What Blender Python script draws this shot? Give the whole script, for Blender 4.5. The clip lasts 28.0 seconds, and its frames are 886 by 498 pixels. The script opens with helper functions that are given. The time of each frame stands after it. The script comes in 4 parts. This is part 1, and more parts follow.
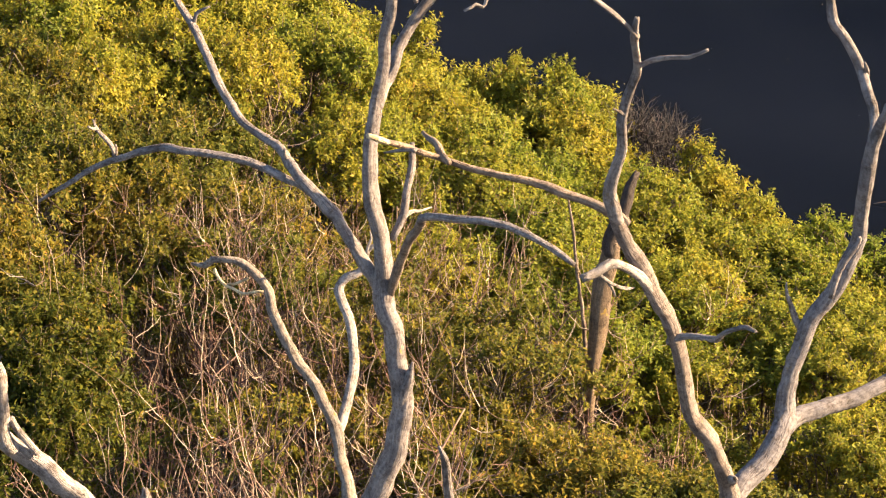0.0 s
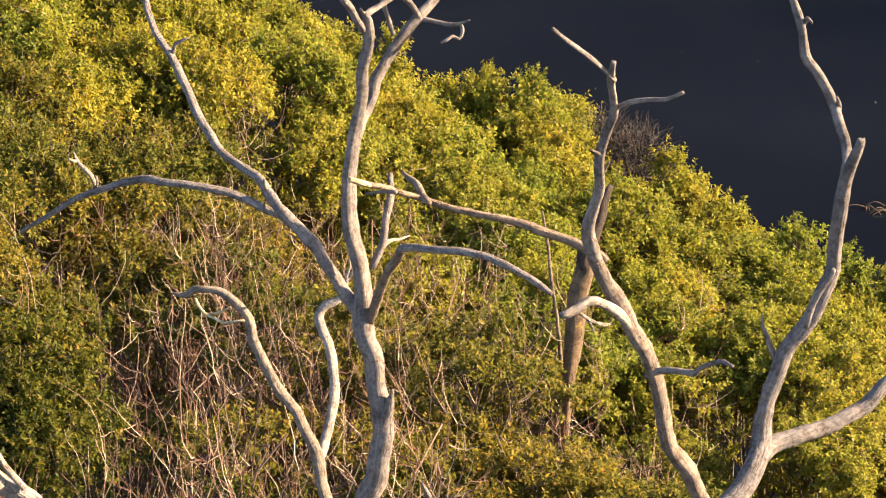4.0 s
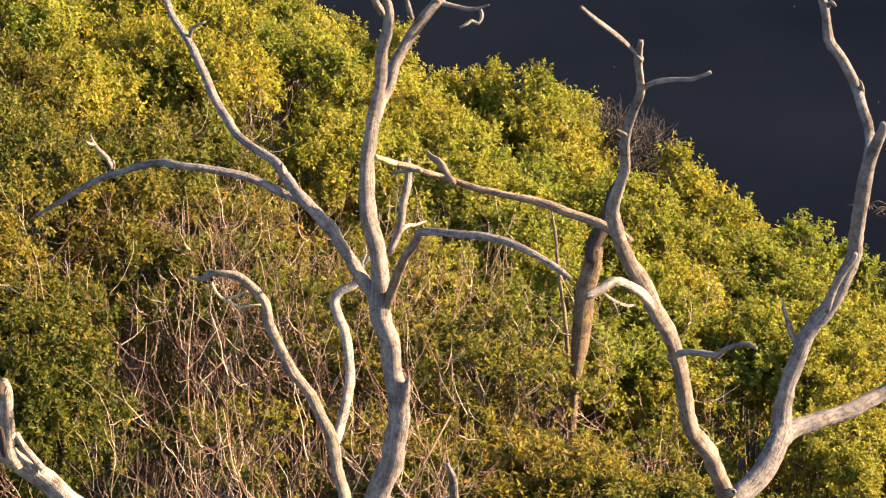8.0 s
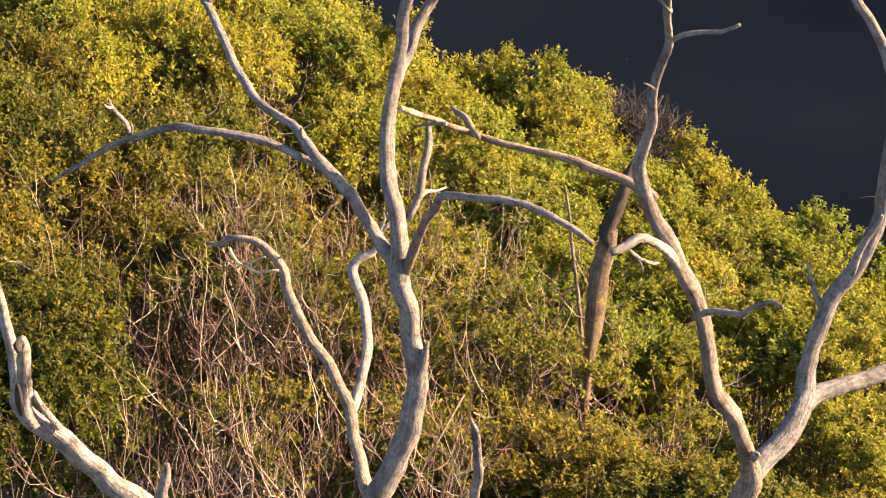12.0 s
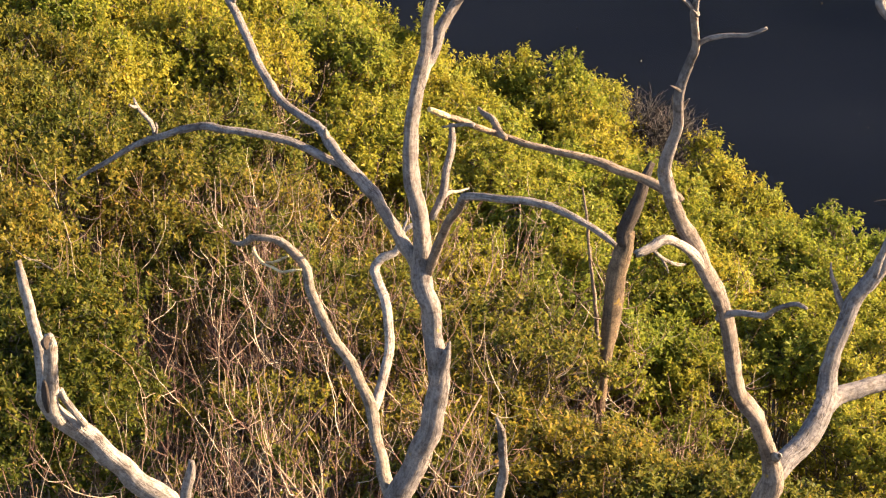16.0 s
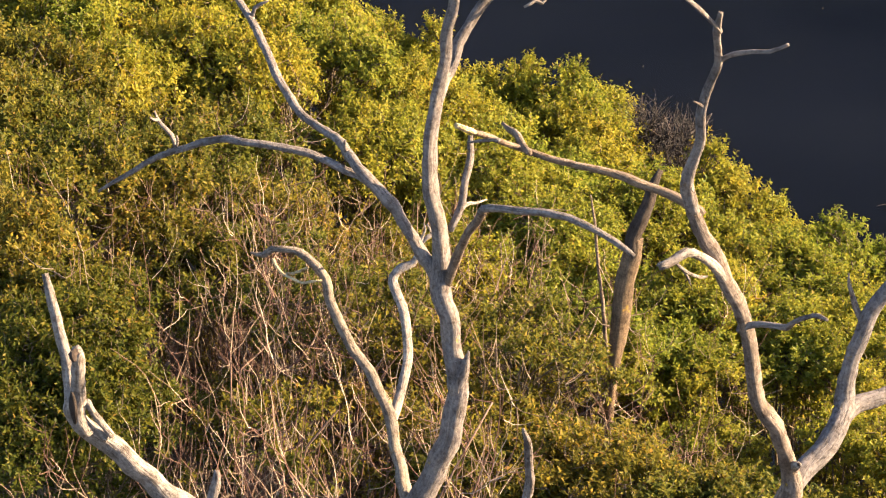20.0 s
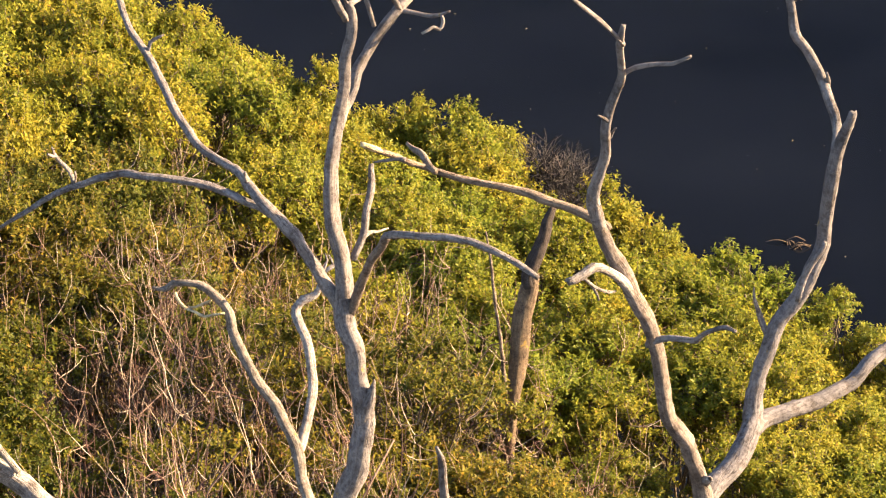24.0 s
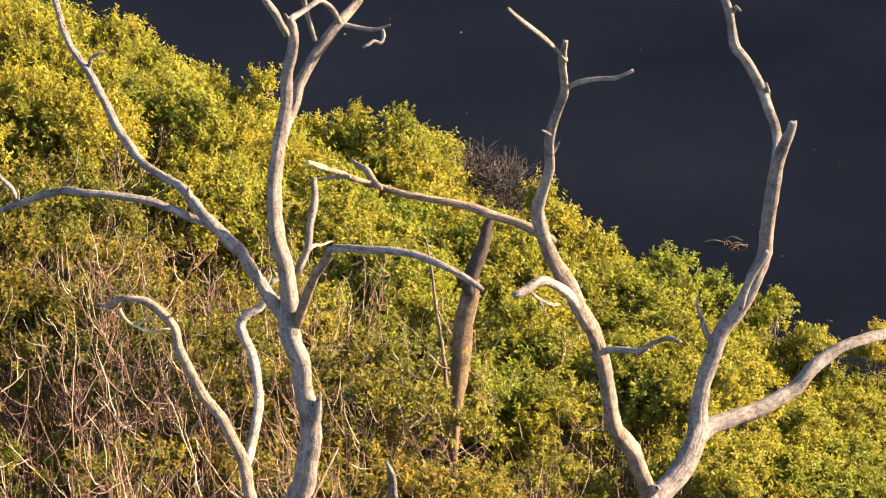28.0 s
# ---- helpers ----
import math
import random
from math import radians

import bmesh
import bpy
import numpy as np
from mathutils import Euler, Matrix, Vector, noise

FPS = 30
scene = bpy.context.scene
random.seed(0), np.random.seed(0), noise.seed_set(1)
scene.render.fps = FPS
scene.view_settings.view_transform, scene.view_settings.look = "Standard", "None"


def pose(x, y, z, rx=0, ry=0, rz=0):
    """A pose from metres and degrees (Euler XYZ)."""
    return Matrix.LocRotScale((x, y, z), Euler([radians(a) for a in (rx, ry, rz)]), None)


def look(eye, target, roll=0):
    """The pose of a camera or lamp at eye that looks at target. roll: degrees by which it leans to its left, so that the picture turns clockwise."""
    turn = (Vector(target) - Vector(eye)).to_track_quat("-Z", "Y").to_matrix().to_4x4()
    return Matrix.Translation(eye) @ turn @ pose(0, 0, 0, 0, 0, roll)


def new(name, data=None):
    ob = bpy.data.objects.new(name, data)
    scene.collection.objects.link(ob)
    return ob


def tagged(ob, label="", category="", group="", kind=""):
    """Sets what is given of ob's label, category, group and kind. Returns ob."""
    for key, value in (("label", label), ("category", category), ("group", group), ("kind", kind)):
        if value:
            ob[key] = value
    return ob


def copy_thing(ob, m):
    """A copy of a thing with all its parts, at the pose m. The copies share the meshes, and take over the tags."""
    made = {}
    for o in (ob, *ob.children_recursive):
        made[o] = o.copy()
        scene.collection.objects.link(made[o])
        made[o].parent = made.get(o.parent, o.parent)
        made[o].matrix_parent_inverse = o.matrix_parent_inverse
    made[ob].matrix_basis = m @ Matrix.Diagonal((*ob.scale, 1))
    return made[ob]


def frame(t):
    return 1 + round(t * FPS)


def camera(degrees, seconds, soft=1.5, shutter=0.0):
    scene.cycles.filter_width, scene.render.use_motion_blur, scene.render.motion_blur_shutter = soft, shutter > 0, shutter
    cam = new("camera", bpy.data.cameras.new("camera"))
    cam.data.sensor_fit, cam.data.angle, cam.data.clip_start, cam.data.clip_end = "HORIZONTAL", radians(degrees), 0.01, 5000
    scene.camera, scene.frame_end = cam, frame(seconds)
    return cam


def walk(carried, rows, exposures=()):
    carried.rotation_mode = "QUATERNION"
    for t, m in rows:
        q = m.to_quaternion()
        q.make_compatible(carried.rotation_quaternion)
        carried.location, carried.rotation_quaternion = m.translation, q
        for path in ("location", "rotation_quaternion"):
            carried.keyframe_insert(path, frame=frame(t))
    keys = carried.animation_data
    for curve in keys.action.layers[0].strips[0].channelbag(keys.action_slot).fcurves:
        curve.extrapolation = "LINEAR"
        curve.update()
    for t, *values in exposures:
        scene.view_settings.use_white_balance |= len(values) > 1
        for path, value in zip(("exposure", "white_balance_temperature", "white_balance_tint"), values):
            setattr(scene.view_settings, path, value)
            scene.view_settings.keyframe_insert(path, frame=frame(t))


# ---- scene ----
cam = camera(20.00, 28.0, soft=1.2)
PATH = [
    (0, (-0.000, 0.000, 19.000), (0.000, 9.135, 14.932), -0.29),
    (0.5, (0.002, 0.012, 18.881), (-0.005, 9.145, 14.808), -0.28),
    (1, (0.029, 0.018, 18.785), (0.107, 9.151, 14.713), -0.40),
    (1.5, (0.043, 0.015, 18.786), (0.112, 9.146, 14.709), -0.47),
    (2, (0.035, -0.004, 18.833), (0.096, 9.126, 14.754), -0.47),
    (2.5, (0.034, -0.027, 18.956), (0.090, 9.103, 14.878), -0.47),
    (3, (0.034, -0.049, 19.111), (0.083, 9.079, 15.028), -0.51),
    (3.5, (-0.002, -0.067, 19.198), (0.092, 9.061, 15.115), -0.60),
    (5.5, (-0.105, -0.081, 19.305), (0.026, 9.043, 15.215), -0.48),
    (6, (-0.122, -0.088, 19.299), (0.010, 9.037, 15.210), -0.42),
    (6.5, (-0.127, -0.100, 19.279), (0.003, 9.025, 15.192), -0.39),
    (7, (-0.134, -0.098, 19.235), (-0.005, 9.030, 15.152), -0.31),
    (7.5, (-0.150, -0.100, 19.194), (-0.021, 9.029, 15.113), -0.24),
    (8, (-0.173, -0.101, 19.150), (-0.042, 9.029, 15.074), -0.14),
    (8.5, (-0.185, -0.101, 19.097), (-0.056, 9.030, 15.022), -0.07),
    (9, (-0.209, -0.098, 19.038), (-0.078, 9.034, 14.963), -0.01),
    (9.5, (-0.225, -0.096, 18.996), (-0.094, 9.036, 14.923), 0.08),
    (10, (-0.236, -0.090, 18.957), (-0.107, 9.041, 14.882), 0.12),
    (10.5, (-0.241, -0.084, 18.924), (-0.117, 9.047, 14.849), 0.18),
    (11, (-0.238, -0.093, 18.900), (-0.120, 9.039, 14.827), 0.21),
    (11.5, (-0.243, -0.099, 18.904), (-0.131, 9.033, 14.831), 0.25),
    (12, (-0.253, -0.089, 18.919), (-0.147, 9.042, 14.845), 0.25),
    (12.5, (-0.267, -0.087, 18.931), (-0.166, 9.042, 14.850), 0.28),
    (14.5, (-0.321, -0.129, 18.908), (-0.234, 9.004, 14.835), 0.48),
    (15, (-0.322, -0.129, 18.914), (-0.242, 9.003, 14.841), 0.49),
    (15.5, (-0.321, -0.145, 18.924), (-0.249, 8.988, 14.850), 0.50),
    (16, (-0.326, -0.162, 18.947), (-0.262, 8.972, 14.876), 0.48),
    (16.5, (-0.336, -0.182, 18.962), (-0.280, 8.953, 14.894), 0.47),
    (17, (-0.342, -0.208, 18.992), (-0.294, 8.927, 14.925), 0.48),
    (17.5, (-0.356, -0.217, 19.002), (-0.315, 8.919, 14.936), 0.48),
    (18, (-0.373, -0.227, 19.016), (-0.340, 8.908, 14.950), 0.48),
    (18.5, (-0.391, -0.246, 19.021), (-0.365, 8.889, 14.953), 0.43),
    (19, (-0.413, -0.262, 19.040), (-0.395, 8.875, 14.974), 0.41),
    (19.5, (-0.429, -0.279, 19.054), (-0.417, 8.858, 14.989), 0.42),
    (20, (-0.459, -0.292, 19.057), (-0.383, 8.847, 14.997), 0.35),
    (20.5, (-0.489, -0.315, 19.056), (-0.358, 8.825, 15.001), 0.35),
    (21, (-0.515, -0.324, 19.033), (-0.123, 8.811, 14.984), 0.12),
    (21.5, (-0.531, -0.315, 19.009), (0.003, 8.813, 14.960), 0.02),
    (23.5, (-0.550, -0.333, 18.910), (-0.015, 8.860, 15.011), -0.01),
    (24, (-0.554, -0.327, 18.906), (-0.028, 8.881, 15.042), 0.02),
    (24.5, (-0.570, -0.322, 18.921), (-0.049, 8.887, 15.058), 0.01),
    (25, (-0.580, -0.324, 18.934), (0.242, 8.865, 15.075), -0.30),
    (25.5, (-0.578, -0.330, 18.941), (0.237, 8.860, 15.084), -0.28),
    (26, (-0.583, -0.325, 18.953), (0.225, 8.864, 15.092), -0.31),
    (26.5, (-0.595, -0.344, 18.968), (0.208, 8.846, 15.108), -0.25),
    (27, (-0.601, -0.361, 18.977), (0.195, 8.830, 15.117), -0.23),
    (27.5, (-0.607, -0.365, 18.983), (0.181, 8.827, 15.125), -0.21),
    (28, (-0.603, -0.362, 18.993), (0.177, 8.830, 15.133), -0.23),
]
walk(cam, [(t, look(eye, target, roll)) for t, eye, target, roll in PATH],
     exposures=((0.0, 2.76), (8.0, 2.76), (20.0, 2.74), (24.0, 2.86), (28.0, 2.94)))

# ---- light ----
SUN = Vector((0.92, 0.08, 0.40)).normalized()
world = bpy.data.worlds.new("sky")
scene.world = world
world.use_nodes = True
wn, wl = world.node_tree.nodes, world.node_tree.links
sky = wn.new("ShaderNodeTexSky")
sky.sky_type, sky.sun_disc = "NISHITA", False
sky.sun_elevation = math.asin(SUN.z)
sky.sun_rotation = math.atan2(SUN.x, SUN.y)
wn["Background"].inputs[1].default_value = 0.07
wl.new(sky.outputs[0], wn["Background"].inputs[0])
lamp = bpy.data.lights.new("sun", "SUN")
lamp.energy, lamp.angle, lamp.color = 5.0, radians(0.6), (1.0, 0.74, 0.42)
sun = new("sun", lamp)
sun.rotation_euler = SUN.to_track_quat("Z", "Y").to_euler()


# ---- materials ----
def nodes_of(name):
    m = bpy.data.materials.new(name)
    m.use_nodes = True
    n, k = m.node_tree.nodes, m.node_tree.links
    return m, n, k, n["Principled BSDF"]


def ramp(n, stops):
    r = n.new("ShaderNodeValToRGB")
    e = r.color_ramp.elements
    while len(e) < len(stops):
        e.new(0.5)
    for a, (p, c) in zip(e, stops):
        a.position, a.color = p, (*c, 1)
    return r


def noise_of(n, k, vector, scale, detail=4.0, rough=0.6):
    t = n.new("ShaderNodeTexNoise")
    t.inputs["Scale"].default_value, t.inputs["Detail"].default_value, t.inputs["Roughness"].default_value = scale, detail, rough
    k.new(vector, t.inputs["Vector"])
    return t


def mixed(n, k, a, b, factor, mode="MIX"):
    m = n.new("ShaderNodeMix")
    m.data_type, m.blend_type = "RGBA", mode
    for socket, value in ((m.inputs[0], factor), (m.inputs[6], a), (m.inputs[7], b)):
        if isinstance(value, (int, float)):
            socket.default_value = value
        elif isinstance(value, tuple):
            socket.default_value = (*value, 1)
        else:
            k.new(value, socket)
    return m.outputs[2]


def dead_wood(name, pale, mid, dark, lichen=0.0):
    """Weathered barkless wood: grain runs along the limb, with dark checks, pinkish and grey patches, and some lichen."""
    m, n, k, p = nodes_of(name)
    uv = n.new("ShaderNodeUVMap")
    uv.uv_map = "along"

    def along(across, length):
        s = n.new("ShaderNodeMapping")
        s.inputs["Scale"].default_value = (across, length, 1.0)
        k.new(uv.outputs[0], s.inputs[0])
        return s.outputs[0]

    geo = n.new("ShaderNodeNewGeometry")
    grain = noise_of(n, k, along(34.0, 1.5), 2.2, 6, 0.7)
    fibre = noise_of(n, k, along(90.0, 5.0), 2.0, 4, 0.65)
    check = noise_of(n, k, along(30.0, 2.4), 1.6, 3, 0.5)
    patch = noise_of(n, k, geo.outputs["Position"], 5.5, 6, 0.7)
    blotch = noise_of(n, k, geo.outputs["Position"], 17.0, 4, 0.7)
    base = ramp(n, [(0.25, dark), (0.42, mid), (0.66, pale)])
    k.new(grain.outputs[0], base.inputs[0])
    weather = ramp(n, [(0.32, (0.50, 0.45, 0.44)), (0.48, (1.02, 0.99, 1.0)), (0.64, (1.42, 1.33, 1.26))])
    k.new(patch.outputs[0], weather.inputs[0])
    col = mixed(n, k, base.outputs[0], weather.outputs[0], 1.0, "MULTIPLY")
    stain = ramp(n, [(0.33, (0.44, 0.36, 0.30)), (0.49, (1.0, 1.0, 1.0))])
    k.new(blotch.outputs[0], stain.inputs[0])
    col = mixed(n, k, col, stain.outputs[0], 0.75, "MULTIPLY")
    grit = noise_of(n, k, geo.outputs["Position"], 48.0, 4, 0.75)
    speck = ramp(n, [(0.36, (0.55, 0.51, 0.50)), (0.50, (1.06, 1.05, 1.04)), (0.66, (1.25, 1.24, 1.22))])
    k.new(grit.outputs[0], speck.inputs[0])
    col = mixed(n, k, col, speck.outputs[0], 0.8, "MULTIPLY")
    streak = ramp(n, [(0.32, (0.55, 0.50, 0.47)), (0.46, (1, 1, 1))])
    k.new(fibre.outputs[0], streak.inputs[0])
    col = mixed(n, k, col, streak.outputs[0], 0.4, "MULTIPLY")
    crack = ramp(n, [(0.475, (1, 1, 1)), (0.497, (0.22, 0.18, 0.16)), (0.503, (0.22, 0.18, 0.16)), (0.525, (1, 1, 1))])
    k.new(check.outputs[0], crack.inputs[0])
    col = mixed(n, k, col, crack.outputs[0], 0.28, "MULTIPLY")
    if lichen:
        spots = noise_of(n, k, geo.outputs["Position"], 7.0, 5, 0.7)
        where = ramp(n, [(0.66 - 0.10 * lichen, (0, 0, 0)), (0.72 - 0.06 * lichen, (1, 1, 1))])
        k.new(spots.outputs[0], where.inputs[0])
        col = mixed(n, k, col, (0.24, 0.15, 0.03), where.outputs[0])
    k.new(col, p.inputs["Base Color"])
    p.inputs["Roughness"].default_value = 0.82
    p.inputs["Specular IOR Level"].default_value = 0.25
    bump = n.new("ShaderNodeBump")
    bump.inputs["Strength"].default_value, bump.inputs["Distance"].default_value = 0.7, 0.014
    high = n.new("ShaderNodeMath")
    high.operation = "ADD"
    k.new(grain.outputs[0], high.inputs[0])
    k.new(crack.outputs[0], high.inputs[1])
    more = n.new("ShaderNodeMath")
    more.operation = "ADD"
    k.new(high.outputs[0], more.inputs[0])
    k.new(blotch.outputs[0], more.inputs[1])
    k.new(more.outputs[0], bump.inputs["Height"])
    k.new(bump.outputs[0], p.inputs["Normal"])
    return m


def leaf_stuff(name, colours, passing=0.45):
    m, n, k, p = nodes_of(name)
    geo = n.new("ShaderNodeNewGeometry")
    c = ramp(n, colours)
    k.new(geo.outputs["Random Per Island"], c.inputs[0])
    big = noise_of(n, k, geo.outputs["Position"], 0.55, 3)
    tone = ramp(n, [(0.35, (0.72, 0.86, 0.80)), (0.65, (1.15, 1.05, 0.9))])
    k.new(big.outputs[0], tone.inputs[0])
    col = mixed(n, k, c.outputs[0], tone.outputs[0], 1.0, "MULTIPLY")
    info = n.new("ShaderNodeObjectInfo")
    shrub = ramp(n, [(0.0, (0.88, 0.95, 0.92)), (1.0, (1.05, 1.03, 0.94))])
    k.new(info.outputs["Random"], shrub.inputs[0])
    col = mixed(n, k, col, shrub.outputs[0], 1.0, "MULTIPLY")
    k.new(col, p.inputs["Base Color"])
    p.inputs["Roughness"].default_value = 0.5
    p.inputs["Specular IOR Level"].default_value = 0.12
    t = n.new("ShaderNodeBsdfTranslucent")
    k.new(col, t.inputs[0])
    s = n.new("ShaderNodeMixShader")
    s.inputs[0].default_value = passing
    k.new(p.outputs[0], s.inputs[1])
    k.new(t.outputs[0], s.inputs[2])
    k.new(s.outputs[0], n["Material Output"].inputs[0])
    return m


def twig_stuff(name, colours):
    m, n, k, p = nodes_of(name)
    geo = n.new("ShaderNodeNewGeometry")
    c = ramp(n, colours)
    k.new(geo.outputs["Random Per Island"], c.inputs[0])
    spots = noise_of(n, k, geo.outputs["Position"], 30, 3)
    tone = ramp(n, [(0.35, (0.7, 0.7, 0.7)), (0.65, (1.1, 1.1, 1.1))])
    k.new(spots.outputs[0], tone.inputs[0])
    k.new(mixed(n, k, c.outputs[0], tone.outputs[0], 1.0, "MULTIPLY"), p.inputs["Base Color"])
    p.inputs["Roughness"].default_value = 0.85
    return m


WOOD = dead_wood("weathered_wood", (0.176, 0.157, 0.154), (0.136, 0.120, 0.119), (0.076, 0.066, 0.065), 0.2)
PALE_WOOD = dead_wood("bleached_wood", (0.246, 0.223, 0.211), (0.195, 0.173, 0.164), (0.095, 0.081, 0.076), 0.0)
BROWN_WOOD = dead_wood("brown_wood", (0.150, 0.108, 0.072), (0.098, 0.069, 0.046), (0.033, 0.024, 0.018), 0.2)
TAN_WOOD = dead_wood("tan_wood", (0.187, 0.155, 0.137), (0.132, 0.106, 0.094), (0.052, 0.040, 0.035), 0.1)
YELLOW_WOOD = dead_wood("yellowed_wood", (0.52, 0.44, 0.28), (0.44, 0.36, 0.22), (0.28, 0.21, 0.12), 0.0)
DARK_WOOD = dead_wood("brown_grey_wood", (0.20, 0.155, 0.125), (0.13, 0.10, 0.08), (0.05, 0.04, 0.033), 0.0)
CHAR = dead_wood("charred_wood", (0.05, 0.038, 0.035), (0.03, 0.022, 0.02), (0.012, 0.009, 0.009), 0.0)
LICHEN_WOOD = dead_wood("lichen_wood", (0.183, 0.159, 0.140), (0.137, 0.115, 0.101), (0.062, 0.051, 0.043), 0.4)
WILLOW = leaf_stuff("willow_leaf", [(0.0, (0.130, 0.140, 0.024)), (0.3, (0.206, 0.200, 0.030)), (0.7, (0.272, 0.245, 0.036)), (0.96, (0.329, 0.270, 0.041)), (1.0, (0.288, 0.175, 0.040))], 0.55)
GREEN_WILLOW = leaf_stuff("green_willow_leaf", [(0.0, (0.069, 0.075, 0.018)), (0.35, (0.128, 0.117, 0.023)), (0.75, (0.193, 0.157, 0.028)), (0.96, (0.259, 0.188, 0.035)), (1.0, (0.253, 0.137, 0.049))], 0.55)
# A greener leaf; its extra darkness also puts shade into the colour.
DEEP_GREEN = leaf_stuff("deep_green_leaf", [(0.0, (0.045, 0.056, 0.012)), (0.35, (0.080, 0.087, 0.016)), (0.75, (0.123, 0.119, 0.019)), (0.97, (0.192, 0.152, 0.026)), (1.0, (0.230, 0.129, 0.039))], 0.55)
STRAW = twig_stuff("straw", [(0.0, (0.06, 0.05, 0.03)), (0.7, (0.12, 0.10, 0.07)), (1.0, (0.30, 0.26, 0.2))])
STEM = twig_stuff("shrub_stem", [(0.0, (0.05, 0.036, 0.025)), (0.7, (0.10, 0.07, 0.045)), (1.0, (0.2, 0.15, 0.10))])
BARE = twig_stuff("bare_twig", [(0.0, (0.07, 0.025, 0.019)), (0.4, (0.12, 0.058, 0.044)), (0.65, (0.19, 0.120, 0.088)), (0.85, (0.29, 0.21, 0.155)), (1.0, (0.42, 0.33, 0.25))])
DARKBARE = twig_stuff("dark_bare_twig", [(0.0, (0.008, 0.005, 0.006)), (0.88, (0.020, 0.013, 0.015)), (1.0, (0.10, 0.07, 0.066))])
# Cooler, darker copy of the weathered wood: puts bluish shade into the colour.
SHADED_WOOD = dead_wood("shaded_grey_wood", (0.151, 0.138, 0.142), (0.122, 0.111, 0.115), (0.083, 0.074, 0.078), 0.15)


def ground_stuff():
    m, n, k, p = nodes_of("soil")
    geo = n.new("ShaderNodeNewGeometry")
    a = noise_of(n, k, geo.outputs["Position"], 1.1, 6)
    c = ramp(n, [(0.35, (0.012, 0.009, 0.006)), (0.55, (0.028, 0.021, 0.013)), (0.7, (0.045, 0.036, 0.018))])
    k.new(a.outputs[0], c.inputs[0])
    k.new(c.outputs[0], p.inputs["Base Color"])
    p.inputs["Roughness"].default_value = 0.95
    b = n.new("ShaderNodeBump")
    b.inputs["Distance"].default_value = 0.1
    k.new(a.outputs[0], b.inputs["Height"])
    k.new(b.outputs[0], p.inputs["Normal"])
    return m


def water_stuff():
    m, n, k, p = nodes_of("dark_water")
    geo = n.new("ShaderNodeNewGeometry")
    a = noise_of(n, k, geo.outputs["Position"], 0.12, 5)
    c = ramp(n, [(0.35, (0.0027, 0.0038, 0.0074)), (0.7, (0.0053, 0.0070, 0.0126))])
    k.new(a.outputs[0], c.inputs[0])
    k.new(c.outputs[0], p.inputs["Base Color"])
    p.inputs["Roughness"].default_value, p.inputs["IOR"].default_value = 0.08, 1.33
    r = noise_of(n, k, geo.outputs["Position"], 3.0, 3)
    b = n.new("ShaderNodeBump")
    b.inputs["Strength"].default_value, b.inputs["Distance"].default_value = 0.25, 0.01
    k.new(r.outputs[0], b.inputs["Height"])
    k.new(b.outputs[0], p.inputs["Normal"])
    return m


# Near-black blue for the added slope, so that the water reflects dark.
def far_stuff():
    m, n, k, p = nodes_of("dark_slope")
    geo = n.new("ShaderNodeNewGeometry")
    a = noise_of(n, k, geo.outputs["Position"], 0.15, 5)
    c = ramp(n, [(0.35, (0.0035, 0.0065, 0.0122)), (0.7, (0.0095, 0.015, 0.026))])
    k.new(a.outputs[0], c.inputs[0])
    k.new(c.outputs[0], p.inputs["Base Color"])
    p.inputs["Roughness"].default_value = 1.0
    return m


SOIL, WATER, FAR = ground_stuff(), water_stuff(), far_stuff()


# ---- builders ----
def mesh_of(name, verts, faces, material, smooth=False):
    me = bpy.data.meshes.new(name)
    me.from_pydata(verts, [], faces)
    me.materials.append(material)
    if smooth:
        me.polygons.foreach_set("use_smooth", [True] * len(me.polygons))
    me.update()
    return me


def spline(points, step):
    """Points (x, y, z, radius) along a smooth line through the given ones, about step metres apart."""
    p = np.array(points, float)
    d = np.linalg.norm(np.diff(p[:, :3], axis=0), axis=1)[:, None] + 1e-6
    slope = np.diff(p, axis=0) / d
    m = np.vstack([slope[:1], (slope[:-1] * d[1:] + slope[1:] * d[:-1]) / (d[1:] + d[:-1]), slope[-1:]])
    out = []
    for a, b, u, v, h in zip(p, p[1:], m, m[1:], d):
        n = max(2, int(h[0] / step))
        for s in np.arange(n) / n:
            out.append((2 * s**3 - 3 * s**2 + 1) * a + (s**3 - 2 * s**2 + s) * h * u + (3 * s**2 - 2 * s**3) * b + (s**3 - s**2) * h * v)
    out.append(p[-1])
    return np.array(out)


GIRTH = 0.81
LEAF = (0.052, 0.084)


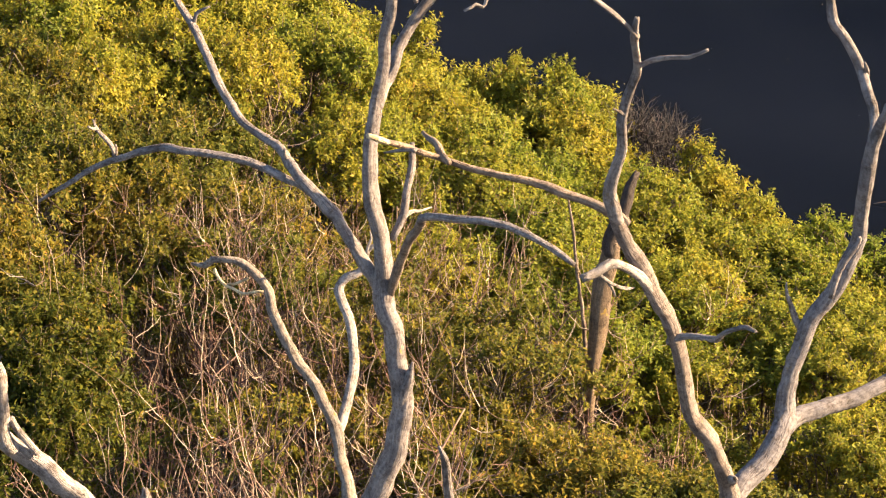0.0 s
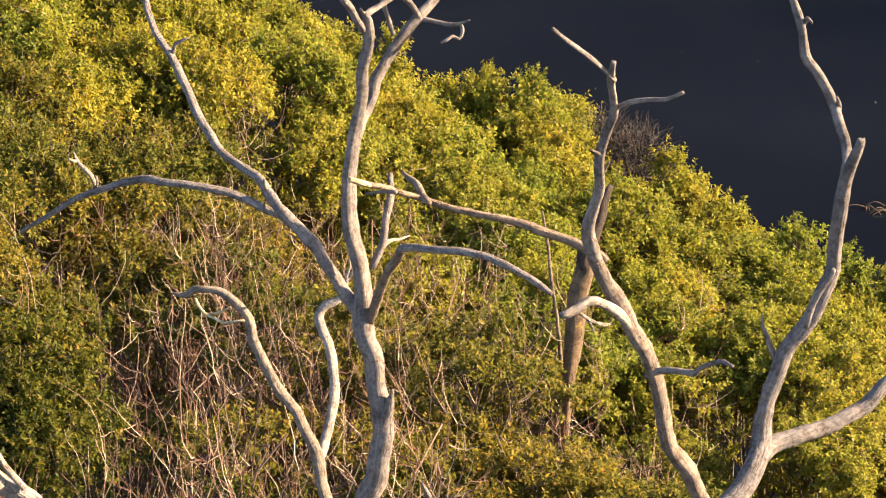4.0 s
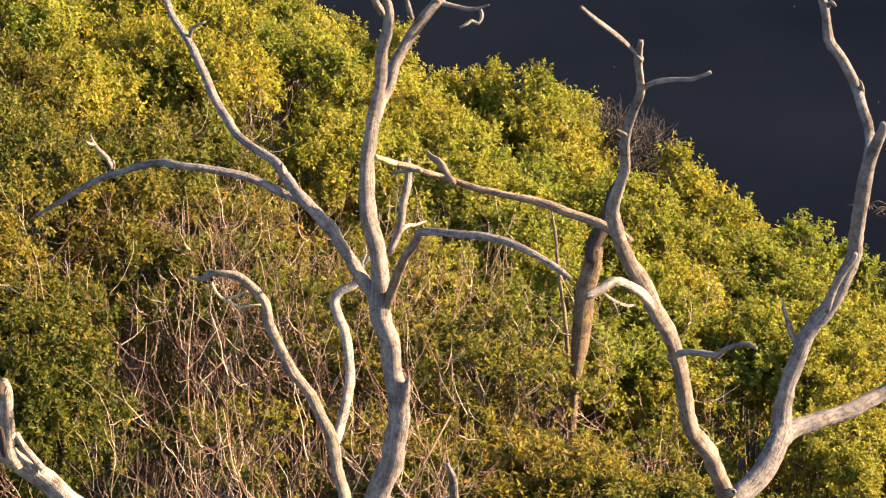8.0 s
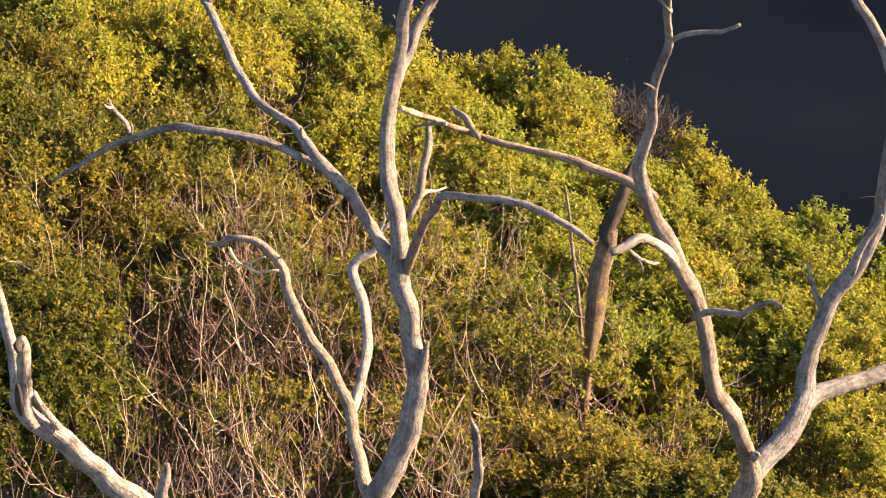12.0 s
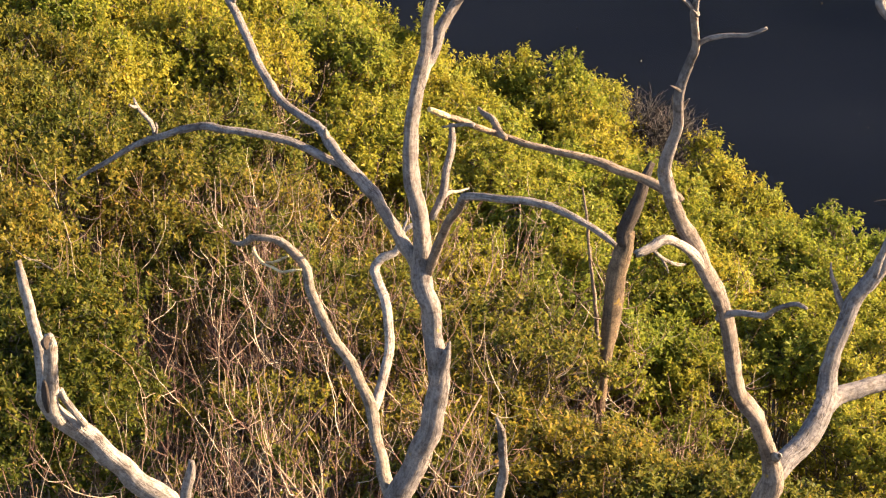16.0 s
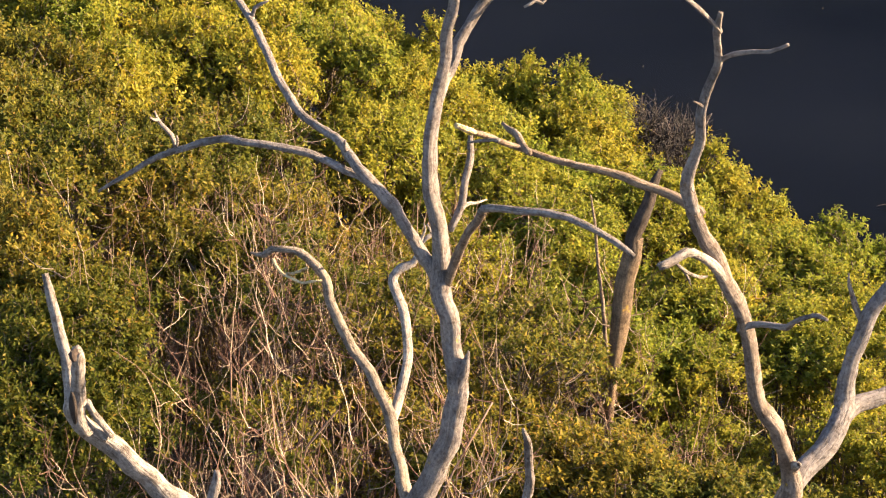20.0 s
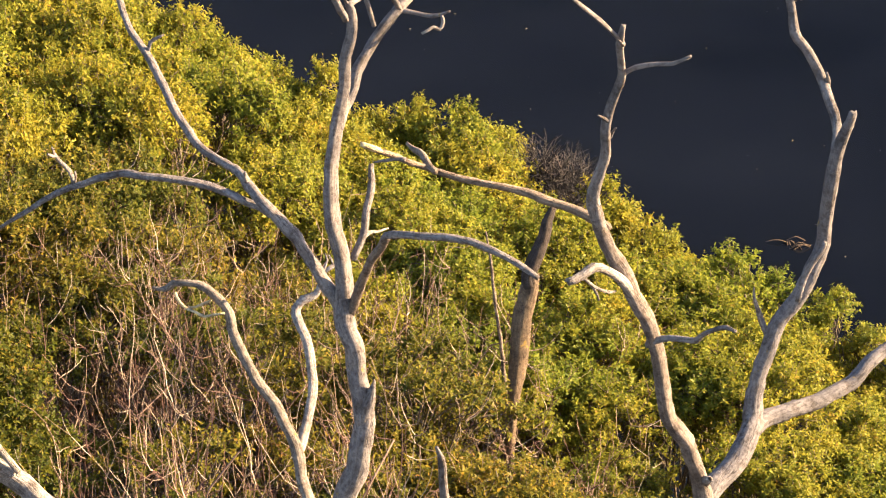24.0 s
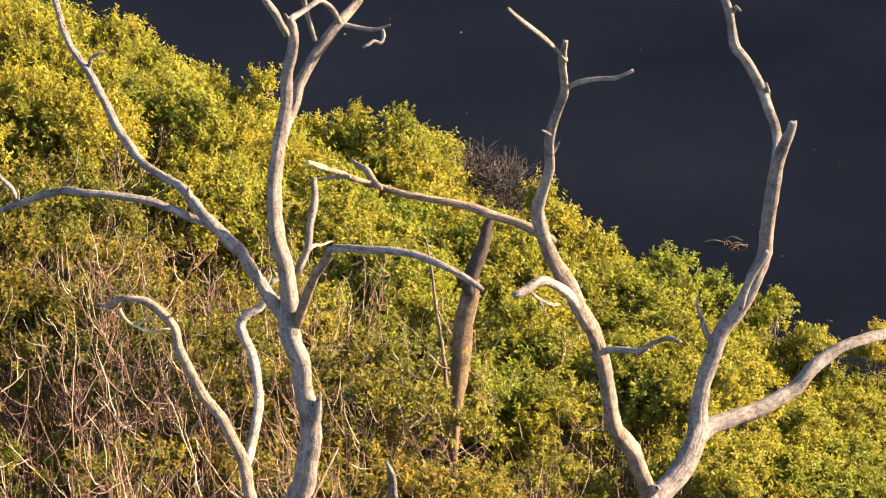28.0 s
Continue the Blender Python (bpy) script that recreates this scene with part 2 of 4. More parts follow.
def limb(name, parent, points, label="", material=None, sides=14, step=0.035, broken=True, knots=0.9):
    """One limb of dead wood: a tapering tube with an uneven, slightly fluted section, knots and a splintered end."""
    rng = np.random.default_rng(int(1000 * abs(points[0][0]) + 10 * points[-1][2]))
    mean = sum(p[3] for p in points[2:]) / max(1, len(points[2:]))
    line = spline(points, max(step, mean * 0.7))
    line[:, 3] *= GIRTH
    wob = rng.normal(0, 1, (len(line), 3))
    for _ in range(4):
        wob = (wob + np.roll(wob, 1, 0) + np.roll(wob, -1, 0)) / 3 * 1.25
    line[1:-1, :3] += wob[1:-1] * np.minimum(line[1:-1, 3:], 0.06) * 0.18
    n = len(line)
    along = np.gradient(line[:, :3], axis=0)
    along /= np.linalg.norm(along, axis=1)[:, None]
    side = np.cross(along[0], (0.3, 0.9, 0.1))
    side /= np.linalg.norm(side)
    verts, uvs, dist = [], [], 0.0
    lumps = [(rng.integers(2, max(3, n - 2)), rng.random() * 6.28, 0.18 + 0.25 * rng.random()) for _ in range(int(n * 0.07 * knots) + 1)]
    phase = rng.random() * 6.28
    for i in range(n):
        side = side - along[i] * (side @ along[i])
        side /= np.linalg.norm(side)
        other = np.cross(along[i], side)
        r = max(line[i, 3], 0.003)
        if i:
            dist += np.linalg.norm(line[i, :3] - line[i - 1, :3])
        for s in range(sides):
            a = 2 * math.pi * s / sides
            f = 1 + 0.09 * math.sin(2 * a + phase + dist * 1.3) + 0.07 * math.sin(3 * a - phase + dist * 2.1)
            q = line[i, :3] + r * (math.cos(a) * side + math.sin(a) * other)
            f += (0.15 if r < 0.05 else 0.08) * noise.noise(Vector(q * (0.8 / max(r, 0.02)))) + 0.10 * noise.noise(Vector(q * (2.4 / max(r, 0.02))))
            for where, angle, size in lumps:
                d = ((i - where) / 1.6) ** 2 + (2 * math.sin((a - angle) / 2)) ** 2 * 2.5
                if d < 6:
                    f += size * (1.0 if r < 0.05 else 0.35) * math.exp(-d)
            if broken and i >= n - 2:
                f *= 0.9
            v = line[i, :3] + f * r * (math.cos(a) * side + math.sin(a) * other)
            if broken and i == n - 1:
                v = v + along[i] * r * 0.9 * (noise.noise(Vector((a * 2, phase, 3))))
            verts.append(v)
    me = bpy.data.meshes.new(name)
    faces = []
    for i in range(n - 1):
        for s in range(sides):
            t = (s + 1) % sides
            faces.append((i * sides + s, i * sides + t, (i + 1) * sides + t, (i + 1) * sides + s))
    verts.append(line[0, :3] - along[0] * line[0, 3] * 0.3)
    verts.append(line[-1, :3] + along[-1] * max(line[-1, 3], 0.003) * (0.1 if broken else 0.8))
    for s in range(sides):
        t = (s + 1) % sides
        faces.append((len(verts) - 2, t, s))
        faces.append((len(verts) - 1, (n - 1) * sides + s, (n - 1) * sides + t))
    me.from_pydata([tuple(v) for v in verts], [], faces)
    layer = me.uv_layers.new(name="along")
    length = np.concatenate([[0], np.cumsum(np.linalg.norm(np.diff(line[:, :3], axis=0), axis=1))])
    coords = np.zeros((len(me.loops), 2), np.float32)
    vert_of = np.zeros(len(me.loops), np.int32)
    me.loops.foreach_get("vertex_index", vert_of)
    ring, spot = np.minimum(vert_of // sides, n - 1), vert_of % sides
    turn = np.abs(spot / sides * 2 - 1)
    coords[:, 0] = turn * 3.1 * max(mean, 0.02) + phase
    coords[:, 1] = length[ring] + phase
    layer.data.foreach_set("uv", coords.ravel())
    me.materials.append(material or parent.get("wood") and bpy.data.materials[parent["wood"]] or WOOD)
    me.polygons.foreach_set("use_smooth", [True] * len(me.polygons))
    ob = new(name, me)
    ob.parent = parent
    if label:
        ob["label"] = label
    return ob


def thing(name, label, category, group="", kind=""):
    return tagged(new(name), label, category, group, kind)


def leaves(centres, normals, sizes, rng, width=0.66, loose=0.5):
    """Many single leaves: each a narrow pointed blade, its face turned roughly along the given normal."""
    n = len(centres)
    f = normals / (np.linalg.norm(normals, axis=1)[:, None] + 1e-9) + rng.normal(0, loose, (n, 3))
    f /= np.linalg.norm(f, axis=1)[:, None]
    u = np.cross(f, rng.normal(0, 1, (n, 3)) + (0, 0, 0.5))
    u /= np.linalg.norm(u, axis=1)[:, None]
    d = np.cross(u, f)
    L, Wd = sizes[:, None], (sizes * width)[:, None]
    root = centres - d * L * 0.45
    v = np.stack([root + u * Wd * 0.5, root - u * Wd * 0.5, centres + d * L * 0.55], 1).reshape(-1, 3)
    return v, np.arange(3 * n).reshape(-1, 3)


def fast_mesh(name, verts, tris, material):
    me = bpy.data.meshes.new(name)
    me.vertices.add(len(verts))
    me.vertices.foreach_set("co", np.asarray(verts, np.float32).ravel())
    me.loops.add(tris.size)
    me.loops.foreach_set("vertex_index", np.asarray(tris, np.int32).ravel())
    me.polygons.add(len(tris))
    me.polygons.foreach_set("loop_start", np.arange(0, tris.size, 3, dtype=np.int32))
    me.polygons.foreach_set("loop_total", np.full(len(tris), 3, np.int32))
    me.materials.append(material)
    me.update(calc_edges=True)
    return me


def rods(lines, sides=4):
    """Thin tapering rods along polylines of (x, y, z, radius) rows."""
    V, F, base = [], [], 0
    for ln in lines:
        ln = np.asarray(ln, float)
        t = np.gradient(ln[:, :3], axis=0)
        t /= np.linalg.norm(t, axis=1)[:, None] + 1e-9
        a = np.cross(t, (0.31, 0.52, 0.79))
        a /= np.linalg.norm(a, axis=1)[:, None] + 1e-9
        b = np.cross(t, a)
        ang = np.arange(sides) * 2 * math.pi / sides
        ring = ln[:, None, :3] + ln[:, None, 3:] * (np.cos(ang)[None, :, None] * a[:, None] + np.sin(ang)[None, :, None] * b[:, None])
        V.append(ring.reshape(-1, 3))
        m = len(ln)
        i, s = np.meshgrid(np.arange(m - 1), np.arange(sides), indexing="ij")
        q0, q1 = base + i * sides + s, base + i * sides + (s + 1) % sides
        q2, q3 = q1 + sides, q0 + sides
        F.append(np.stack([q0, q1, q2, q0, q2, q3], -1).reshape(-1, 3))
        base += m * sides
    return np.concatenate(V), np.concatenate(F)


def arch(rng, start, way, length, radius, n, up, crook=0.10, taper=0.5):
    """A crooked stem of n joints that sets off along way and turns upward as it grows: rows of (x, y, z, radius)."""
    pts, p, d = [], np.array(start, float), np.array(way, float)
    d /= np.linalg.norm(d)
    for i in range(n):
        pts.append((*p, radius * (1 - taper * i / (n - 1))))
        d = d + rng.normal(0, crook, 3) + np.array((0, 0, up))
        d /= np.linalg.norm(d)
        p = p + d * length / (n - 1)
    return pts


def way_at(line, i):
    a, b = np.array(line[max(i - 1, 0)][:3]), np.array(line[min(i + 1, len(line) - 1)][:3])
    return (b - a) / (np.linalg.norm(b - a) + 1e-9)


def blades(roots, ways, faces_to, sizes, rng, width=0.5):
    """Single leaves of two folded halves: each starts at its root, points along its way and turns its face roughly to the given side."""
    d = ways / (np.linalg.norm(ways, axis=1)[:, None] + 1e-9)
    f = faces_to - d * np.sum(faces_to * d, axis=1)[:, None]
    f /= np.linalg.norm(f, axis=1)[:, None] + 1e-9
    u = np.cross(d, f)
    L = sizes[:, None]
    W = L * width * rng.uniform(0.75, 1.2, (len(sizes), 1))
    mid = roots + d * L * 0.42
    tip = roots + d * L - f * L * rng.uniform(-0.05, 0.22, (len(sizes), 1))
    v = np.stack([roots, mid + u * W * 0.5 + f * W * 0.16, tip, mid - u * W * 0.5 + f * W * 0.16], 1).reshape(-1, 3)
    k = 4 * np.arange(len(sizes))[:, None]
    return v, np.concatenate([k + (0, 1, 2), k + (0, 2, 3)], 1).reshape(-1, 3)


def willow(seed, height, radius, label, leaf, tufts=180, lobes_of=13, plump=1.0):
    """A shrub willow: stems, boughs out to an uneven rounded crown, and tufts of short leafy shoots on it with hollows between."""
    rng = np.random.default_rng(seed)
    top = thing("willow_shrub", label, "shrub", "willow shrubs along the water")
    low = height * 0.38
    lobes = []
    for i in range(lobes_of):
        a, rr = 2.4 * i + rng.normal(0, 0.4), radius * 0.72 * math.sqrt((i + 0.1) / lobes_of)
        size = rng.uniform(0.34, 0.55) * plump
        lobes.append((np.array((rr * math.cos(a), rr * math.sin(a), height - size - 0.22 - (rr / radius) ** 2 * 0.6 - 0.2 * rng.random() * (i > 0))), size))
    lines = []
    for i in range(min(6, lobes_of)):
        h = lobes[i][0]
        foot = np.array((rng.normal(0, 0.25), rng.normal(0, 0.25), -0.3))
        v, f = rods([[(*(foot + (h - foot) * (q**1.4, q**1.4, q) + rng.normal(0, 0.05, 3) * (0 < q < 1)), 0.024 * (1 - 0.65 * q)) for q in np.linspace(0, 1, 7)]], 5)
        new("stem", fast_mesh("stem", v, f, STEM)).parent = top
    roots, ways, sides, sizes = [], [], [], []
    for j in range(tufts):
        centre, size = lobes[j % len(lobes)]
        d = rng.normal(0, 1, 3)
        d /= np.linalg.norm(d)
        if d[2] < -0.35:
            d[2] *= -1
        reach = size * rng.uniform(0.72, 1.08)
        hang = 0.0
        if j % 4 == 3:
            hang = rng.random() * (centre[2] - low)
            reach *= 1.0 + 0.3 * hang
            d[2] = abs(d[2]) * 0.4
        c = centre + d * reach * (1.0, 1.0, 0.9) - (0, 0, hang)
        inner = c * (0.45, 0.45, 1.0) - (0, 0, 0.35) + rng.normal(0, 0.1, 3)
        lines.append([(*inner, 0.008), (*((inner + c) / 2 + rng.normal(0, 0.06, 3)), 0.007), (*(c - d * 0.12), 0.006)])
        out = d + np.array((0, 0, 0.45))
        out /= np.linalg.norm(out)
        sprout = rng.random() < 0.06
        for q in range(6):
            w = out * (0.9 if q else 1.6) + rng.normal(0, 0.62, 3)
            length = rng.uniform(0.15, 0.29) * (1.7 if sprout and q == 0 else 1.0)
            ln = np.array(arch(rng, c - d * 0.12, w, length, 0.005, 4, 0.08, 0.12, 0.6))
            if q % 2:
                lines.append(ln[::3])
            n = int(length * rng.uniform(43, 54)) + 1
            s = np.sort(rng.uniform(0.15, 1.0, n)) * 3
            k = np.minimum(s.astype(int), 2)
            at = ln[k, :3] + (ln[k + 1, :3] - ln[k, :3]) * (s - k)[:, None]
            on = ln[k + 1, :3] - ln[k, :3]
            on /= np.linalg.norm(on, axis=1)[:, None]
            turn = np.arange(n) * 2.4 + rng.random() * 6
            e1 = np.cross(on, (0.37, 0.61, 0.7))
            e1 /= np.linalg.norm(e1, axis=1)[:, None]
            side = e1 * np.cos(turn)[:, None] + np.cross(on, e1) * np.sin(turn)[:, None]
            roots.append(at)
            ways.append(side * 0.9 + on * rng.uniform(0.3, 0.9, (n, 1)) + rng.normal(0, 0.2, (n, 3)) - (0, 0, 0.15))
            sides.append(out * 0.8 + np.array((0, 0, 0.3)) + rng.normal(0, 0.45, (n, 3)))
            sizes.append(rng.uniform(LEAF[0], LEAF[1], n) * (1.1 - 0.3 * s / 3))
    v, f = rods(lines, 3)
    tagged(new("twig_tangle", fast_mesh("twig_tangle", v, f, STEM)), kind="stuff").parent = top
    v, f = blades(np.concatenate(roots), np.concatenate(ways), np.concatenate(sides), np.concatenate(sizes), rng, 0.47)
    new("crown", fast_mesh("crown", v, f, leaf)).parent = top
    return top


def bare_shrub(seed, height, label, material, group, stems=6, girth=0.9):
    """A leafless shrub: stems that lean out and turn upward, with limbs and twigs that curve up like candlesticks."""
    rng = np.random.default_rng(seed)
    top = thing("bare_shrub", label, "shrub", group)
    mains, lines = [], []
    for i in range(stems):
        a = 6.28 * i / stems + rng.normal(0, 0.35)
        lean = rng.uniform(0.1, 0.55)
        stem = arch(rng, (rng.normal(0, 0.4), rng.normal(0, 0.4), -0.3), (lean * math.cos(a), lean * math.sin(a), 1), height * rng.uniform(0.75, 1.0), 0.018 * girth * rng.uniform(0.7, 1.1), 12, 0.06, 0.27)
        mains.append(stem)
        for _ in range(10):
            j = rng.integers(4, 12)
            w = way_at(stem, j) * 0.2 + rng.normal(0, 0.8, 3) * (1, 1, 0.3)
            bough = arch(rng, stem[j][:3], w, rng.uniform(0.5, 1.15), stem[j][3] * rng.uniform(0.55, 0.8), 8, 0.27, 0.20)
            lines.append(bough)
            for _ in range(5):
                k = rng.integers(2, 8)
                w = way_at(bough, k) * 0.5 + rng.normal(0, 0.75, 3)
                twig = arch(rng, bough[k][:3], w, rng.uniform(0.22, 0.6), max(bough[k][3] * 0.75, 0.0045 * girth), 6, 0.22, 0.22)
                lines.append(twig)
                for m in rng.integers(1, 5, 1):
                    lines.append(arch(rng, twig[m][:3], way_at(twig, m) * 0.5 + rng.normal(0, 0.7, 3), rng.uniform(0.10, 0.28), max(twig[m][3] * 0.8, 0.0038 * girth), 4, 0.25, 0.2))
    reach = height / max(p[2] for ln in lines + mains for p in ln)
    for ln in mains:
        v, f = rods([[(p[0], p[1], p[2] * reach, p[3]) for p in ln]], 5)
        new("stem", fast_mesh("stem", v, f, material)).parent = top
    v, f = rods([[(p[0], p[1], p[2] * reach, p[3]) for p in ln] for ln in lines], 3)
    tagged(new("twig_tangle", fast_mesh("twig_tangle", v, f, material)), kind="stuff").parent = top
    return top


# ---- ground and water ----
BANK_X = (-12, -3, 0, 1.6, 2.3, 2.9, 3.6, 5, 8, 14)
BANK_Y = (40, 37.0, 35.6, 35.0, 33.8, 32.6, 32.4, 31.2, 31, 30)


def shore_y(x):
    """How far the bank reaches."""
    return float(np.interp(x, BANK_X, BANK_Y))


def ground_z(x, y):
    inland = shore_y(x) - y
    rise = 1.0 + 2.0 * (1 - math.exp(-max(inland, 0) / 7.0)) if inland > 0 else 1.0 + max(inland * 0.3, -3.0)
    return rise + 0.12 * noise.noise(Vector((x * 0.4, y * 0.4, 0)))


def build_ground():
    xs = sorted({*np.arange(-24, 24.1, 0.8).round(2), *np.linspace(-900, 900, 25).round(1)})
    ys = sorted({*np.arange(-6, 48.1, 0.8).round(2), *np.linspace(-900, 900, 25).round(1)})
    verts = [(x, y, ground_z(x, y)) for y in ys for x in xs]
    w = len(xs)
    faces = [(j * w + i, j * w + i + 1, (j + 1) * w + i + 1, (j + 1) * w + i) for j in range(len(ys) - 1) for i in range(w - 1)]
    tagged(new("ground", mesh_of("ground", verts, faces, SOIL, True)), "dark damp soil bank under willow shrubs", "ground", kind="structure")


def unseen_slope():
    """An added unseen slope across the river closes the place and darkens the water."""
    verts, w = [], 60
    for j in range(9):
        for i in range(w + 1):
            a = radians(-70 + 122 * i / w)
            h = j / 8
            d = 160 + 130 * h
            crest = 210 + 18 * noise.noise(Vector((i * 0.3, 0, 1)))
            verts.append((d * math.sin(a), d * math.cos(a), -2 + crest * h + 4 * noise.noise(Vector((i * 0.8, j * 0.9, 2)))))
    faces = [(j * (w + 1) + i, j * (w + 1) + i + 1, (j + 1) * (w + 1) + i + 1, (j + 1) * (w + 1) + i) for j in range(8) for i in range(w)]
    tagged(new("backdrop", mesh_of("backdrop", verts, faces, FAR, True)), "added unseen dark slope across the river, there to darken the water", "hillside", kind="structure")


unseen_slope()
build_ground()
tagged(new("water", mesh_of("water", [(-1200, -1200, 0.9), (1200, -1200, 0.9), (1200, 1200, 0.9), (-1200, 1200, 0.9)], [(0, 1, 2, 3)], WATER)),
       "still, very dark blue-black river water in shade", "water", kind="structure")

# ---- dead trees ----
DEAD = "dead cottonwood trees with bare limbs"
old_tree = thing("dead_tree", "tall dead cottonwood, bleached grey bare wood, many forked limbs", "tree", DEAD)
leaning_tree = thing("dead_tree", "dead tree forking into two bare leaning limbs, knot scar between", "tree", DEAD)
pale_tree = thing("dead_tree", "pale bleached dead tree limb with a broken top", "tree", DEAD)
short_snag = thing("dead_snag", "short thin dead snag with a splintered pale tip", "snag", DEAD)
slim_snag = thing("dead_snag", "thin bleached dead stub beside the pale limb", "snag", DEAD)
far_snag = thing("dead_snag", "brown broken trunk standing among the willow shrubs", "snag", DEAD)
pale_tree["wood"] = "bleached_wood"
far_snag["wood"] = "brown_wood"
limb("trunk", old_tree, [(-0.26, 13.3, 2.2, 0.171), (-0.49, 13.37, 7.45, 0.133), (-0.61, 13.4, 10.95, 0.107), (-0.51, 13.42, 11.16, 0.1), (-0.41, 13.44, 11.38, 0.093), (-0.3, 13.45, 11.68, 0.092), (-0.25, 13.47, 11.94, 0.088), (-0.27, 13.52, 12.22, 0.081), (-0.32, 13.57, 12.49, 0.081), (-0.35, 13.62, 12.67, 0.084), (-0.36, 13.63, 12.91, 0.063), (-0.4, 13.64, 13.16, 0.06), (-0.43, 13.65, 13.37, 0.056), (-0.43, 13.66, 13.57, 0.052), (-0.4, 13.67, 13.74, 0.049), (-0.37, 13.68, 13.93, 0.043), (-0.34, 13.67, 14.08, 0.04), (-0.33, 13.66, 14.28, 0.04), (-0.29, 13.65, 14.45, 0.036), (-0.3, 13.64, 14.56, 0.033), (-0.31, 13.63, 14.6, 0.026)])
limb("limb", old_tree, [(-0.37, 13.68, 13.81, 0.034), (-0.35, 13.77, 13.88, 0.04), (-0.28, 13.85, 14.0, 0.041), (-0.19, 13.94, 14.18, 0.041), (-0.1, 13.99, 14.32, 0.041), (0.0, 14.04, 14.43, 0.041), (0.06, 14.1, 14.49, 0.037), (0.12, 14.15, 14.54, 0.034), (0.2, 14.2, 14.67, 0.024)])
limb("limb", old_tree, [(-0.32, 13.63, 14.5, 0.023), (-0.35, 13.6, 14.56, 0.026), (-0.38, 13.57, 14.65, 0.026), (-0.43, 13.53, 14.74, 0.026), (-0.52, 13.5, 14.9, 0.019)])
limb("twig", old_tree, [(0.01, 14.03, 14.43, 0.02), (-0.02, 13.98, 14.51, 0.02), (-0.06, 13.92, 14.58, 0.02), (-0.12, 13.87, 14.63, 0.02), (-0.16, 13.81, 14.63, 0.02), (-0.21, 13.76, 14.61, 0.02), (-0.27, 13.71, 14.59, 0.023), (-0.3, 13.65, 14.59, 0.02), (-0.33, 13.6, 14.64, 0.01)])
limb("twig", old_tree, [(-0.15, 13.95, 14.36, 0.017), (-0.17, 13.94, 14.44, 0.017), (-0.19, 13.93, 14.52, 0.017), (-0.21, 13.91, 14.62, 0.02), (-0.23, 13.9, 14.73, 0.013)])
limb("twig", old_tree, [(-0.01, 14.05, 14.43, 0.024), (0.11, 14.01, 14.42, 0.017), (0.2, 13.98, 14.41, 0.017), (0.25, 13.94, 14.43, 0.013), (0.3, 13.9, 14.46, 0.007)])
limb("twig", old_tree, [(0.25, 13.92, 14.43, 0.013), (0.26, 13.91, 14.39, 0.015), (0.24, 13.89, 14.35, 0.013), (0.2, 13.88, 14.37, 0.013), (0.17, 13.86, 14.36, 0.013), (0.13, 13.85, 14.34, 0.01)], "pale snapped twig hanging down", material=PALE_WOOD)
limb("limb", old_tree, [(-0.37, 13.62, 12.61, 0.041), (-0.4, 13.66, 12.71, 0.055), (-0.47, 13.7, 12.82, 0.052), (-0.6, 13.75, 13.02, 0.048), (-0.71, 13.79, 13.17, 0.048), (-0.83, 13.83, 13.28, 0.045), (-0.93, 14.03, 13.36, 0.038), (-1.03, 14.22, 13.38, 0.035), (-1.21, 14.41, 13.44, 0.033), (-1.35, 14.61, 13.55, 0.034), (-1.44, 14.8, 13.67, 0.032), (-1.53, 15.0, 13.79, 0.031), (-1.6, 15.12, 13.87, 0.029), (-1.68, 15.24, 13.95, 0.025), (-1.73, 15.36, 14.04, 0.026), (-1.78, 15.48, 14.2, 0.022), (-1.83, 15.6, 14.3, 0.018)])
limb("twig", old_tree, [(-1.57, 15.1, 13.83, 0.015), (-1.55, 15.1, 13.91, 0.014), (-1.5, 15.1, 13.94, 0.011), (-1.46, 15.1, 13.96, 0.007)])
limb("twig", old_tree, [(-0.93, 14.0, 13.36, 0.021), (-0.94, 13.97, 13.42, 0.017), (-0.94, 13.95, 13.45, 0.01)])
limb("limb", old_tree, [(-0.79, 13.83, 13.21, 0.027), (-0.85, 13.88, 13.24, 0.031), (-0.94, 13.94, 13.25, 0.031), (-1.05, 13.99, 13.29, 0.031), (-1.22, 14.05, 13.33, 0.031), (-1.39, 14.1, 13.35, 0.029), (-1.57, 14.15, 13.35, 0.028), (-1.68, 14.21, 13.35, 0.029), (-1.81, 14.26, 13.32, 0.028), (-1.95, 14.32, 13.25, 0.024), (-2.05, 14.37, 13.2, 0.025), (-2.2, 14.43, 13.11, 0.021), (-2.36, 14.49, 12.99, 0.018), (-2.54, 14.55, 12.86, 0.011)])
limb("twig", old_tree, [(-2.02, 14.37, 13.23, 0.018), (-2.04, 14.37, 13.32, 0.018), (-2.1, 14.37, 13.39, 0.016), (-2.13, 14.37, 13.44, 0.012), (-2.14, 14.37, 13.48, 0.007)])
limb("twig", old_tree, [(-2.01, 14.36, 13.23, 0.011), (-2.0, 14.33, 13.3, 0.009), (-2.0, 14.3, 13.34, 0.007)])
limb("twig", old_tree, [(-2.12, 14.37, 13.42, 0.012), (-2.14, 14.34, 13.43, 0.012), (-2.16, 14.3, 13.46, 0.01)])
limb("limb", old_tree, [(-0.32, 13.6, 12.65, 0.031), (-0.27, 13.51, 12.82, 0.037), (-0.24, 13.42, 12.95, 0.035), (-0.21, 13.32, 13.08, 0.033), (-0.17, 13.23, 13.22, 0.033), (-0.13, 13.14, 13.32, 0.033), (-0.11, 13.1, 13.35, 0.03)], "dark brown crooked base of a side limb", material=DARK_WOOD)
